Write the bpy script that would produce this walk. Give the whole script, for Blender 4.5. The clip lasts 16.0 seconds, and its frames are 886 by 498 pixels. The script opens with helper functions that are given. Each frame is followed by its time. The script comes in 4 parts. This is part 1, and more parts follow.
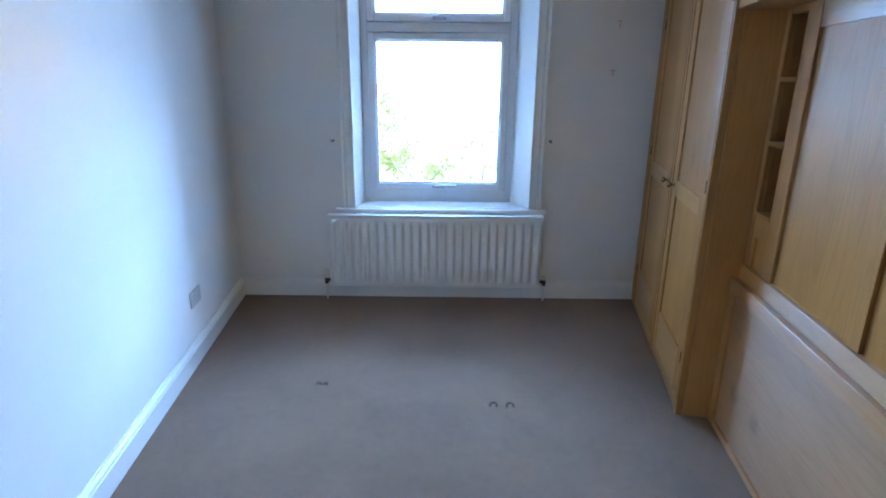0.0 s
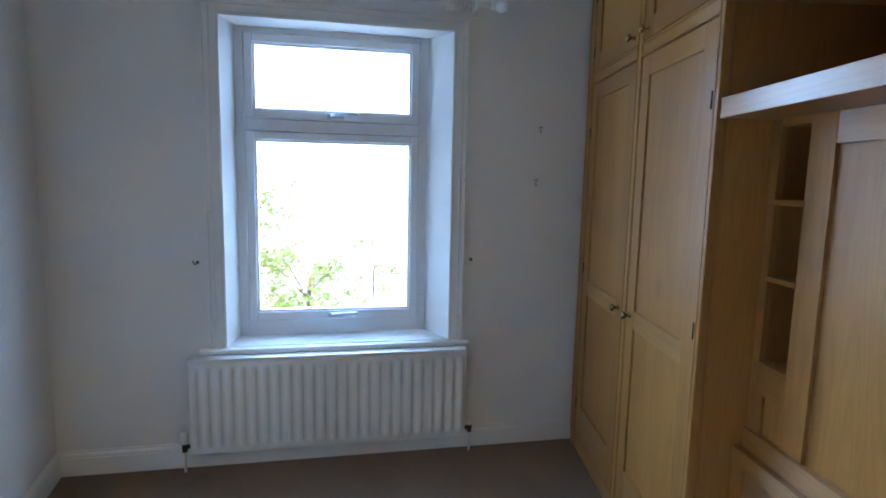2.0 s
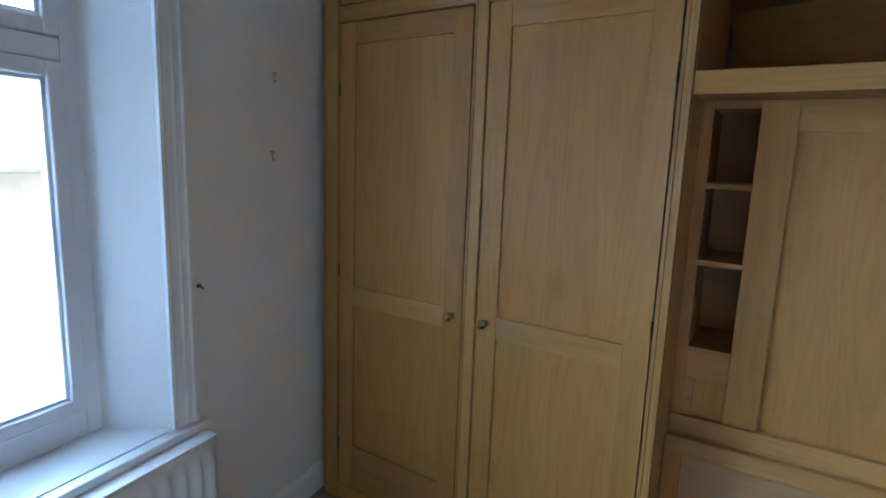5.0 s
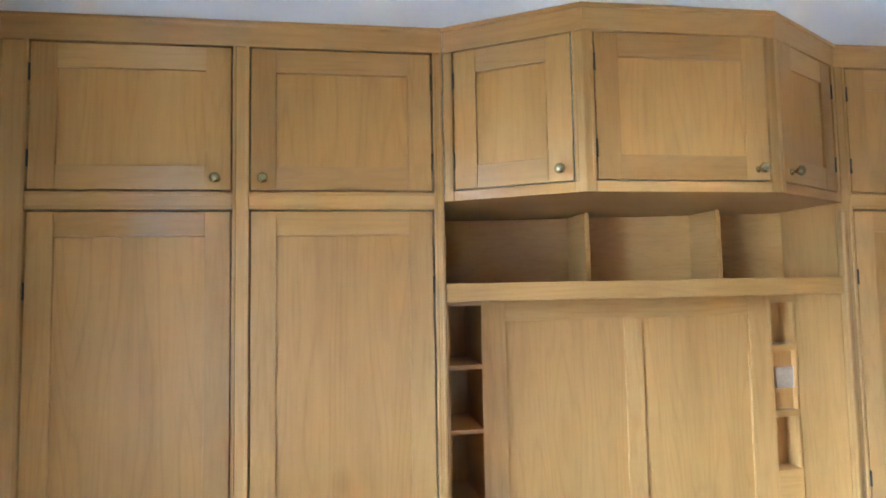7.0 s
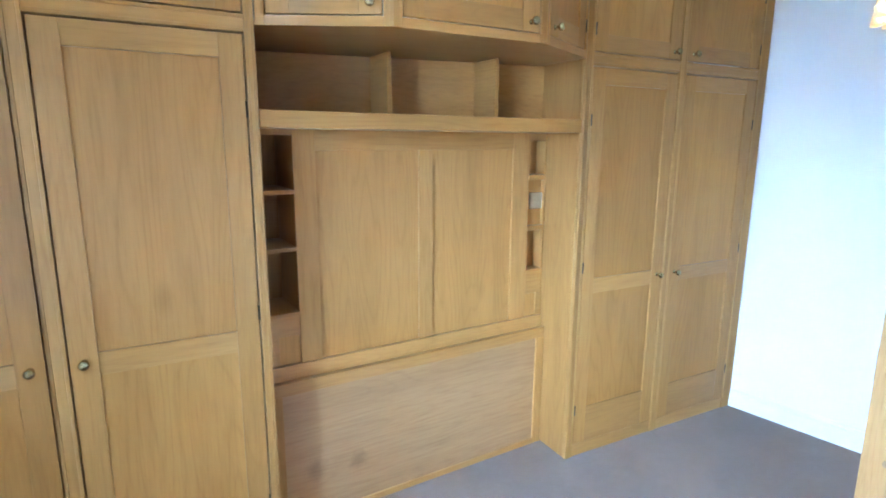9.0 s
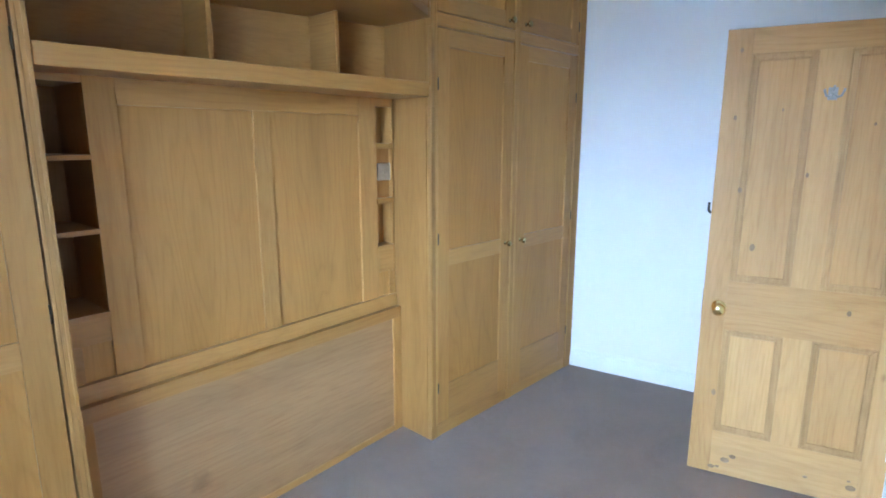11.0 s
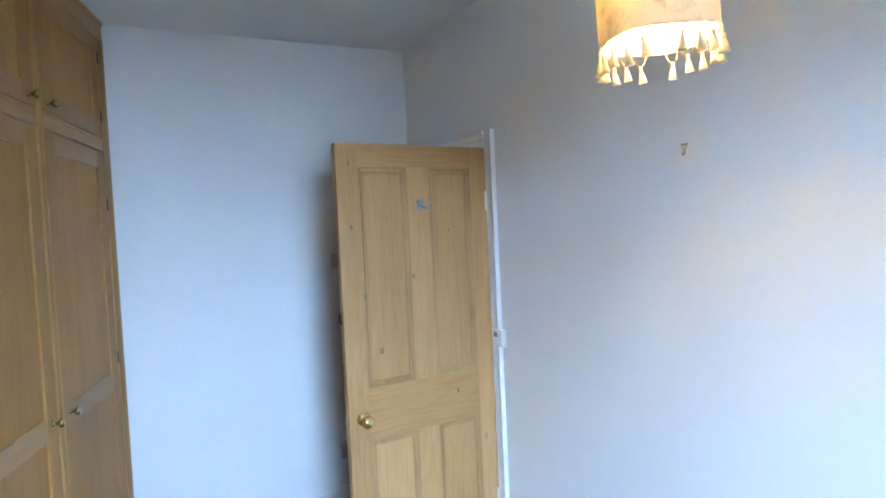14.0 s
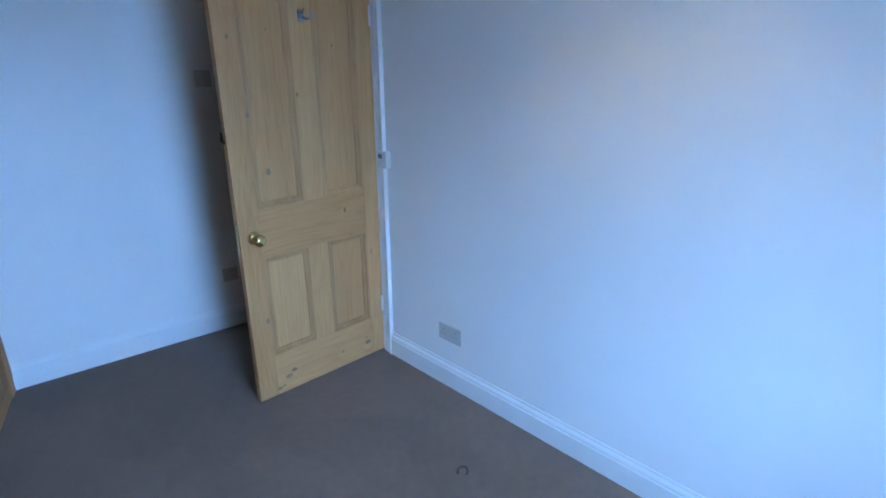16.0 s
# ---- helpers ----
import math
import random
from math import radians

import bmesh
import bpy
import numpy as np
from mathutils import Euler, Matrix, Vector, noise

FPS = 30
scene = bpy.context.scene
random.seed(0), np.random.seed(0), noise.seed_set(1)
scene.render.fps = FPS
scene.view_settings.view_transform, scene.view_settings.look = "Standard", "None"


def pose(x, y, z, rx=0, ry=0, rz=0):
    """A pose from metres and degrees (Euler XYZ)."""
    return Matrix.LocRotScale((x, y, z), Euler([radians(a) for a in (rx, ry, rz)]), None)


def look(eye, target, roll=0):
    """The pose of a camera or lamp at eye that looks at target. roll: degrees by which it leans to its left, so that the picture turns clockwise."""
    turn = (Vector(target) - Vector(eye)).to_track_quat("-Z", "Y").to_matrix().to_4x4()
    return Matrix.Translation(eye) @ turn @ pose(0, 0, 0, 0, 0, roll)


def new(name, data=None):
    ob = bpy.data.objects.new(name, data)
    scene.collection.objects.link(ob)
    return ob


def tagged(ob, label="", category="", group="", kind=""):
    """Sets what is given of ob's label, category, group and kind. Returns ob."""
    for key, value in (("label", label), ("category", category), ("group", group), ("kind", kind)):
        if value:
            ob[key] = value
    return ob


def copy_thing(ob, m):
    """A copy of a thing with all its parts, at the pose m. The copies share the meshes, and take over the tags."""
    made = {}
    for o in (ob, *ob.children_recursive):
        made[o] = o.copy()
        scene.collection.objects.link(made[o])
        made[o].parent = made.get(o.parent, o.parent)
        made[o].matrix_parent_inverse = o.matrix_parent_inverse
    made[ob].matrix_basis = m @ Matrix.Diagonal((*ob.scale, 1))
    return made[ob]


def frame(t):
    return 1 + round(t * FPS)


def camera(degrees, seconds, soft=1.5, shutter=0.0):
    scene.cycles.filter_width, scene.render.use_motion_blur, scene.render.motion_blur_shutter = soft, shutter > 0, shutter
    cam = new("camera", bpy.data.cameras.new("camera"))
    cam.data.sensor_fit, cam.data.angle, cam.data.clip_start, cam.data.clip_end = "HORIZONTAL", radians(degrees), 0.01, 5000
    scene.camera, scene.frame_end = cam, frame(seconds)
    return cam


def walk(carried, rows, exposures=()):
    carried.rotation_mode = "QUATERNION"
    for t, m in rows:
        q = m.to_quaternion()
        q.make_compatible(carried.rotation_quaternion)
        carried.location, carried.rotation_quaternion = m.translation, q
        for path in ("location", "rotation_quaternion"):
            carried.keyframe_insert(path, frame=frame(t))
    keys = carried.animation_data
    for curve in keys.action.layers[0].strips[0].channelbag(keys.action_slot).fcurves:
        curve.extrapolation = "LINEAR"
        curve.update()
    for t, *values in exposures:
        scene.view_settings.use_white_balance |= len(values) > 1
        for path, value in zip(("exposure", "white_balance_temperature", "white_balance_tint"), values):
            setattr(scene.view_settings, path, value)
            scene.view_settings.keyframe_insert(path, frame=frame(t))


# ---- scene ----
cam = camera(77.6, 16.0, soft=1.8)
PATH = [
    (0, (1.128, -3.855, 1.483), (0.793, -1.973, 0.896), 0.5),
    (0.5, (1.139, -3.800, 1.486), (0.835, -1.876, 1.032), -0.5),
    (1, (1.025, -3.624, 1.509), (0.974, -1.666, 1.103), 3.0),
    (1.5, (0.976, -3.401, 1.533), (1.025, -1.424, 1.232), 3.3),
    (2, (0.924, -3.164, 1.548), (0.986, -1.182, 1.292), 1.2),
    (2.5, (0.671, -2.955, 1.538), (1.072, -1.02, 1.231), 0.3),
    (3, (0.466, -2.753, 1.522), (1.048, -0.873, 1.167), -0.2),
    (3.2, (0.423, -2.624, 1.509), (1.065, -0.769, 1.129), -1.7),
    (5.3, (0.069, -1.667, 1.582), (1.849, -0.825, 1.234), 1.1),
    (5.5, (0.010, -1.588, 1.633), (1.859, -0.914, 1.278), -0.1),
    (6, (-0.051, -1.444, 1.696), (1.899, -1.028, 1.544), 0.15),
    (6.5, (-0.019, -1.370, 1.788), (1.969, -1.198, 1.907), -1.0),
    (7, (-0.058, -1.222, 1.808), (1.922, -1.472, 1.933), -1.0),
    (7.5, (-0.164, -1.149, 1.79), (1.725, -1.804, 1.781), -0.2),
    (8, (-0.247, -1.16, 1.768), (1.604, -1.905, 1.641), -0.5),
    (8.5, (-0.259, -1.122, 1.738), (1.546, -1.946, 1.483), -0.9),
    (9, (-0.262, -1.076, 1.705), (1.458, -2.019, 1.318), 0.4),
    (9.2, (-0.277, -1.084, 1.7), (1.409, -2.05, 1.228), 0.7),
    (11.3, (0.06, -1.076, 1.545), (1.29, -2.624, 1.249), 0.0),
    (11.5, (0.116, -1.134, 1.551), (1.282, -2.75, 1.377), 0.6),
    (12, (0.294, -1.145, 1.597), (1.227, -2.914, 1.573), 0.3),
    (12.5, (0.517, -1.091, 1.603), (1.126, -2.995, 1.535), -2.1),
    (13, (0.676, -1.212, 1.588), (0.97, -3.19, 1.574), -2.8),
    (13.5, (0.746, -1.313, 1.619), (0.7, -3.312, 1.579), -2.1),
    (14, (0.879, -1.307, 1.621), (0.394, -3.246, 1.543), -2.7),
    (14.5, (0.983, -1.287, 1.632), (0.327, -3.174, 1.539), -1.9),
    (15, (1.019, -1.284, 1.599), (0.245, -3.11, 1.343), -1.3),
    (15.5, (1.041, -1.267, 1.557), (0.154, -2.991, 1.065), -1.5),
    (16, (1.045, -1.26, 1.572), (0.143, -2.916, 0.905), -0.3),
]
walk(cam, [(t, look(*p)) for t, *p in PATH],
     [(0, 1.85, 5950, 8), (1.5, 1.8, 6600, 8), (3, 1.4, 6650, 7), (5.5, 1.8, 6900, 8), (6.2, 2.65, 7100, 9), (7, 3.15, 7300, 11),
      (9, 3.05, 6700, 7), (11.5, 2.4, 7150, 10), (13.5, 2.2, 7050, 9), (14.5, 1.95, 6500, 7), (16, 1.3, 5400, 7)])
WINDOW_POWER = 12.0
BULB_GLOW = 95.0
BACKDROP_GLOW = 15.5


# ---- world and light ----
world = bpy.data.worlds.new("sky")
scene.world = world
world.use_nodes = True
wn = world.node_tree.nodes
sky = wn.new("ShaderNodeTexSky")
sky.sky_type = "NISHITA"
sky.sun_disc = False
sky.sun_elevation = radians(48)
sky.sun_rotation = radians(150)
wn["Background"].inputs["Strength"].default_value = 0.15
world.node_tree.links.new(sky.outputs["Color"], wn["Background"].inputs["Color"])

sun_data = bpy.data.lights.new("sun", "SUN")
sun_data.energy, sun_data.angle, sun_data.color = 4.0, radians(0.6), (1.0, 0.95, 0.86)
sun = new("sun", sun_data)
# the sun stands behind the house, high in the south
sun.matrix_world = look((-6.0, -14.0, 17.0), (0, 0, 0))

# ---- room plan ----
NW, NE = Vector((-0.928, -0.470)), Vector((2.45, 0.100))
SE, SW = Vector((2.45, -4.255)), Vector((0.236, -4.654))
CEIL = 2.70
FRONT = 1.81          # plane of the wardrobe fronts


def along(a, b):
    """Matrix of a wall: origin at a, x towards b, z up."""
    d = b - a
    return Matrix.Translation((a.x, a.y, 0)) @ Matrix.Rotation(math.atan2(d.y, d.x), 4, "Z")


M_NORTH = along(NW, NE)    # +y is outdoors
M_WEST = along(NW, SW)     # +y is into the room
M_SOUTH = along(SW, SE)    # +y is into the room
M_EAST = along(SE, NE)     # +y is into the room
L_NORTH, L_WEST, L_SOUTH, L_EAST = ((b - a).length for a, b in ((NW, NE), (NW, SW), (SW, SE), (SE, NE)))

# added area lamp standing in for skylight, outside the glass and above the view
win_light = bpy.data.lights.new("sky_fill_lamp", "AREA")
win_light.shape, win_light.size, win_light.size_y = "RECTANGLE", 3.0, 1.6
win_light.energy, win_light.color = WINDOW_POWER, (0.26, 0.50, 1.0)
wl = new("sky_fill_lamp", win_light)
wl.matrix_world = M_NORTH @ look((1.37, 1.75, 3.35), (1.37, -1.6, 0.9))


# ---- materials ----
def material(name):
    m = bpy.data.materials.new(name)
    m.use_nodes = True
    return m, m.node_tree.nodes, m.node_tree.links, m.node_tree.nodes["Principled BSDF"]


def mapped(nodes, links, scale, rand=True):
    tc, mp = nodes.new("ShaderNodeTexCoord"), nodes.new("ShaderNodeMapping")
    mp.inputs["Scale"].default_value = scale
    links.new(tc.outputs["Object"], mp.inputs["Vector"])
    if rand:
        oi, mul = nodes.new("ShaderNodeObjectInfo"), nodes.new("ShaderNodeMath")
        mul.operation = "MULTIPLY"
        mul.inputs[1].default_value = 37.0
        links.new(oi.outputs["Random"], mul.inputs[0])
        links.new(mul.outputs[0], mp.inputs["Location"])
    return mp.outputs["Vector"]


def noise_tex(nodes, links, vec, scale, detail=4.0, rough=0.55, distort=0.0):
    n = nodes.new("ShaderNodeTexNoise")
    n.inputs["Scale"].default_value = scale
    n.inputs["Detail"].default_value = detail
    n.inputs["Roughness"].default_value = rough
    n.inputs["Distortion"].default_value = distort
    links.new(vec, n.inputs["Vector"])
    return n.outputs["Fac"]


def ramp(nodes, links, fac, stops):
    r = nodes.new("ShaderNodeValToRGB")
    e = r.color_ramp.elements
    while len(e) < len(stops):
        e.new(0.5)
    for el, (p, c) in zip(e, stops):
        el.position, el.color = p, (*c, 1)
    links.new(fac, r.inputs["Fac"])
    return r.outputs["Color"]


def mix(nodes, links, a, b, fac, how="MIX"):
    m = nodes.new("ShaderNodeMix")
    m.data_type, m.blend_type = "RGBA", how
    if isinstance(fac, float):
        m.inputs["Factor"].default_value = fac
    else:
        links.new(fac, m.inputs["Factor"])
    links.new(a, m.inputs["A"])
    links.new(b, m.inputs["B"])
    return m.outputs["Result"]


def bump(nodes, links, bsdf, fac, strength, distance):
    b = nodes.new("ShaderNodeBump")
    b.inputs["Strength"].default_value, b.inputs["Distance"].default_value = strength, distance
    links.new(fac, b.inputs["Height"])
    links.new(b.outputs["Normal"], bsdf.inputs["Normal"])


def wood(name, axis, light, mid, dark, rough=0.40, knots=False, figure=0.20, sheen=0.7, gloss=0.34):
    """Timber with its grain along one local axis."""
    m, n, l, b = material(name)
    s = [1.0, 1.0, 1.0]
    s[axis] = 0.07
    v = mapped(n, l, s)
    fine = noise_tex(n, l, v, 95.0, 5.0, 0.65)
    s2 = [1.0, 1.0, 1.0]
    s2[axis] = 0.11
    v2 = mapped(n, l, s2)
    wave = n.new("ShaderNodeTexNoise")
    wave.inputs["Scale"].default_value, wave.inputs["Detail"].default_value = 5.0, 1.5
    l.new(v2, wave.inputs["Vector"])
    rings = n.new("ShaderNodeMath")
    rings.operation = "MULTIPLY"
    rings.inputs[1].default_value = 19.0
    l.new(wave.outputs["Fac"], rings.inputs[0])
    tri = n.new("ShaderNodeMath")
    tri.operation = "PINGPONG"
    tri.inputs[1].default_value = 0.5
    l.new(rings.outputs[0], tri.inputs[0])
    base = ramp(n, l, fine, [(0.22, dark), (0.48, mid), (0.80, light)])
    fig = ramp(n, l, tri.outputs[0], [(0.0, (0.70, 0.60, 0.50)), (0.16, (0.97, 0.96, 0.95)), (0.5, (1.05, 1.05, 1.05))])
    col = mix(n, l, base, fig, figure, "MULTIPLY")
    blotch = noise_tex(n, l, v2, 7.0, 4.0, 0.6)
    tone = ramp(n, l, blotch, [(0.32, (0.80, 0.76, 0.70)), (0.52, (1.0, 1.0, 1.0)), (0.7, (1.08, 1.09, 1.10))])
    col = mix(n, l, col, tone, 0.6, "MULTIPLY")
    # each board a slightly different tone
    oi = n.new("ShaderNodeObjectInfo")
    board = ramp(n, l, oi.outputs["Random"], [(0.0, (0.85, 0.81, 0.76)), (1.0, (1.10, 1.12, 1.15))])
    col = mix(n, l, col, board, 1.0, "MULTIPLY")
    vor = n.new("ShaderNodeTexVoronoi")
    vor.inputs["Scale"].default_value = 3.4 if knots else 2.2
    ks = [1.0, 1.0, 1.0]
    ks[axis] = 0.55
    l.new(mapped(n, l, ks), vor.inputs["Vector"])
    kr = ramp(n, l, vor.outputs["Distance"], [(0.0, (0.36, 0.26, 0.20)), (0.035 if knots else 0.025, (0.55, 0.44, 0.34)),
                                               (0.06 if knots else 0.10, (1, 1, 1))])
    col = mix(n, l, col, kr, 0.85 if knots else 0.45, "MULTIPLY")
    l.new(col, b.inputs["Base Color"])
    rr = n.new("ShaderNodeMapRange")
    rr.inputs["To Min"].default_value, rr.inputs["To Max"].default_value = rough - 0.06, rough + 0.12
    l.new(fine, rr.inputs["Value"])
    l.new(rr.outputs["Result"], b.inputs["Roughness"])
    b.inputs["Specular IOR Level"].default_value = gloss
    # lacquered fibres spread the sheen across the grain
    b.inputs["Anisotropic"].default_value = sheen
    across = n.new("ShaderNodeCombineXYZ")
    across.inputs[1 if axis == 2 else 2].default_value = 1.0
    turn = n.new("ShaderNodeVectorTransform")
    turn.vector_type, turn.convert_from, turn.convert_to = "VECTOR", "OBJECT", "WORLD"
    l.new(across.outputs[0], turn.inputs[0])
    l.new(turn.outputs[0], b.inputs["Tangent"])
    bump(n, l, b, fine, 0.10, 0.002)
    return m


OAK = ((0.478, 0.239, 0.073), (0.442, 0.214, 0.062), (0.378, 0.174, 0.047))
OAK_Z = wood("oak_upright_grain", 2, *OAK)
OAK_Y = wood("oak_level_grain", 1, *OAK, rough=0.31, sheen=0.92, gloss=0.5)
OAK_X = wood("oak_deep_grain", 0, *OAK)
OAK_PANEL = wood("oak_veneer_panel", 2, (0.492, 0.238, 0.068), (0.464, 0.220, 0.060), (0.415, 0.189, 0.049), figure=0.26)
OAK_EDGE = wood("oak_pale_bead", 2, (0.482, 0.250, 0.082), (0.445, 0.224, 0.069), (0.380, 0.180, 0.052))
PINE = ((0.56, 0.322, 0.136), (0.52, 0.285, 0.112), (0.45, 0.23, 0.083))
PINE_Z = wood("stripped_pine_upright", 2, *PINE, rough=0.5, knots=True)
PINE_X = wood("stripped_pine_level", 0, *PINE, rough=0.5, knots=True)
PINE_MOULD = wood("stripped_pine_moulding", 2, (0.50, 0.287, 0.124), (0.45, 0.249, 0.100), (0.37, 0.196, 0.074), rough=0.5)


def stained_board():
    """Oak board with two old dark smudges."""
    m = wood("oak_stained_board", 1, (0.43, 0.235, 0.108), (0.395, 0.21, 0.092), (0.335, 0.168, 0.068), rough=0.30, sheen=0.92, gloss=0.6)
    n, l = m.node_tree.nodes, m.node_tree.links
    b = n["Principled BSDF"]
    col = b.inputs["Base Color"].links[0].from_socket
    tc = n.new("ShaderNodeTexCoord")
    soft = noise_tex(n, l, mapped(n, l, (1, 1, 1), False), 30.0, 3.0)
    for y, z, r in ((-1.86, 0.235, 0.055), (-1.66, 0.245, 0.06)):
        d = n.new("ShaderNodeVectorMath")
        d.operation = "DISTANCE"
        d.inputs[1].default_value = (1.94, y, z)
        l.new(tc.outputs["Object"], d.inputs[0])
        k = n.new("ShaderNodeMath")
        k.operation = "MULTIPLY_ADD"
        k.inputs[1].default_value = 0.05
        l.new(soft, k.inputs[0])
        l.new(d.outputs["Value"], k.inputs[2])
        spot = ramp(n, l, k.outputs[0], [(0.02, (0.45, 0.40, 0.38)), (r + 0.03, (1, 1, 1))])
        col = mix(n, l, col, spot, 0.9, "MULTIPLY")
    l.new(col, b.inputs["Base Color"])
    return m


OAK_BOARD = stained_board()


def painted(name, color, rough, grain, strength, stain=0.05):
    m, n, l, b = material(name)
    v = mapped(n, l, (1, 1, 1), False)
    f = noise_tex(n, l, v, grain, 5.0, 0.6)
    big = noise_tex(n, l, v, 1.6, 4.0, 0.6)
    c = ramp(n, l, big, [(0.3, tuple(k * (1 - stain) for k in color)), (0.7, color)])
    l.new(c, b.inputs["Base Color"])
    b.inputs["Roughness"].default_value = rough
    bump(n, l, b, f, strength, 0.002)
    return m


WALL = painted("wall_emulsion", (0.80, 0.79, 0.765), 0.75, 55.0, 0.12)
CEILING = painted("ceiling_emulsion", (0.80, 0.80, 0.79), 0.85, 40.0, 0.08)
GLOSS = painted("white_gloss_paint", (0.80, 0.80, 0.78), 0.28, 25.0, 0.04)
UPVC = painted("white_window_plastic", (0.80, 0.81, 0.82), 0.30, 10.0, 0.01, 0.02)
ENAMEL = painted("radiator_enamel", (0.78, 0.78, 0.75), 0.33, 30.0, 0.02, 0.03)
SOCKET_GREY = painted("greyed_socket_plastic", (0.50, 0.49, 0.46), 0.4, 20.0, 0.01)
PLASTIC = painted("white_plastic", (0.74, 0.74, 0.71), 0.4, 20.0, 0.01)


def carpet_material():
    m, n, l, b = material("cut_pile_carpet")
    v = mapped(n, l, (1, 1, 1), False)
    tuft = noise_tex(n, l, v, 420.0, 3.0, 0.7)
    mid = noise_tex(n, l, v, 28.0, 4.0, 0.6)
    big = noise_tex(n, l, v, 1.7, 5.0, 0.65, 0.6)
    c = ramp(n, l, tuft, [(0.25, (0.150, 0.095, 0.060)), (0.75, (0.270, 0.180, 0.120))])
    c = mix(n, l, c, ramp(n, l, mid, [(0.3, (0.90, 0.89, 0.88)), (0.7, (1.05, 1.05, 1.05))]), 1.0, "MULTIPLY")
    c = mix(n, l, c, ramp(n, l, big, [(0.36, (0.86, 0.85, 0.84)), (0.60, (1.05, 1.05, 1.05))]), 1.0, "MULTIPLY")
    l.new(c, b.inputs["Base Color"])
    b.inputs["Roughness"].default_value = 1.0
    b.inputs["Specular IOR Level"].default_value = 0.1
    b.inputs["Sheen Weight"].default_value = 0.25
    bump(n, l, b, tuft, 0.7, 0.004)
    return m


CARPET = carpet_material()


def metal(name, color, rough, metallic=1.0):
    m, n, l, b = material(name)
    f = noise_tex(n, l, mapped(n, l, (1, 1, 1)), 60.0, 3.0)
    l.new(ramp(n, l, f, [(0.3, tuple(k * 0.8 for k in color)), (0.7, color)]), b.inputs["Base Color"])
    b.inputs["Metallic"].default_value, b.inputs["Roughness"].default_value = metallic, rough
    return m


PEWTER = metal("aged_brass_knob", (0.46, 0.36, 0.19), 0.26)
BRASS = metal("polished_brass", (0.86, 0.66, 0.30), 0.15)
STEEL = metal("brushed_steel", (0.60, 0.61, 0.63), 0.32)
DARK_METAL = metal("dark_bronze_metal", (0.09, 0.075, 0.06), 0.4)
RUBBER = metal("grey_plastic", (0.20, 0.20, 0.20), 0.5, 0.0)
DARK = metal("dark_gap", (0.03, 0.025, 0.02), 0.8, 0.0)


def glass_material():
    m, n, l, b = material("window_glass")
    b.inputs["Base Color"].default_value = (1, 1, 1, 1)
    b.inputs["Roughness"].default_value = 0.0
    b.inputs["IOR"].default_value = 1.45
    b.inputs["Transmission Weight"].default_value = 1.0
    return m


GLASS = glass_material()


def cloth_material(name, color, through_share):
    m, n, l, b = material(name)
    v = mapped(n, l, (1, 1, 1), False)
    weave = noise_tex(n, l, v, 380.0, 2.0)
    spots = noise_tex(n, l, v, 16.0, 4.0, 0.6, 0.8)
    c = ramp(n, l, spots, [(0.34, tuple(k * 0.66 for k in color)), (0.48, color)])
    l.new(c, b.inputs["Base Color"])
    b.inputs["Roughness"].default_value = 0.9
    bump(n, l, b, weave, 0.3, 0.001)
    t = n.new("ShaderNodeBsdfTranslucent")
    l.new(c, t.inputs["Color"])
    s = n.new("ShaderNodeMixShader")
    s.inputs["Fac"].default_value = through_share
    out = n["Material Output"]
    l.new(b.outputs["BSDF"], s.inputs[1])
    l.new(t.outputs["BSDF"], s.inputs[2])
    l.new(s.outputs["Shader"], out.inputs["Surface"])
    return m


SHADE_CLOTH = cloth_material("cream_shade_cloth", (0.60, 0.51, 0.36), 0.28)
TASSEL_CLOTH = cloth_material("cream_tassel_thread", (0.70, 0.58, 0.38), 0.35)


# ---- mesh helpers ----
def add_box(bm, lo, hi, mat=0, bevel=0.0):
    """A box between two corners, its edges rounded."""
    lo, hi = [min(a, b) for a, b in zip(lo, hi)], [max(a, b) for a, b in zip(lo, hi)]
    v = [bm.verts.new((x, y, z)) for x in (lo[0], hi[0]) for y in (lo[1], hi[1]) for z in (lo[2], hi[2])]
    fs = [bm.faces.new([v[i] for i in q]) for q in
          ((0, 1, 3, 2), (4, 6, 7, 5), (0, 4, 5, 1), (2, 3, 7, 6), (0, 2, 6, 4), (1, 5, 7, 3))]
    for f in fs:
        f.material_index = mat
    if bevel:
        edges = list({e for f in fs for e in f.edges})
        r = bmesh.ops.bevel(bm, geom=edges, offset=bevel, segments=2, affect="EDGES", profile=0.5)
        for f in r["faces"]:
            f.material_index = mat
    return v


def add_profile(bm, pts, a, b, axis, mat=0):
    """A closed outline pts in the two other axes, run from a to b along an axis."""
    def at(p, q, s):
        c = [p, q]
        c.insert(axis, s)
        return c
    r0 = [bm.verts.new(at(p, q, a)) for p, q in pts]
    r1 = [bm.verts.new(at(p, q, b)) for p, q in pts]
    k = len(pts)
    fs = [bm.faces.new((r0[i], r0[(i + 1) % k], r1[(i + 1) % k], r1[i])) for i in range(k)]
    fs += [bm.faces.new(r0), bm.faces.new(r1)]
    for f in fs:
        f.material_index = mat


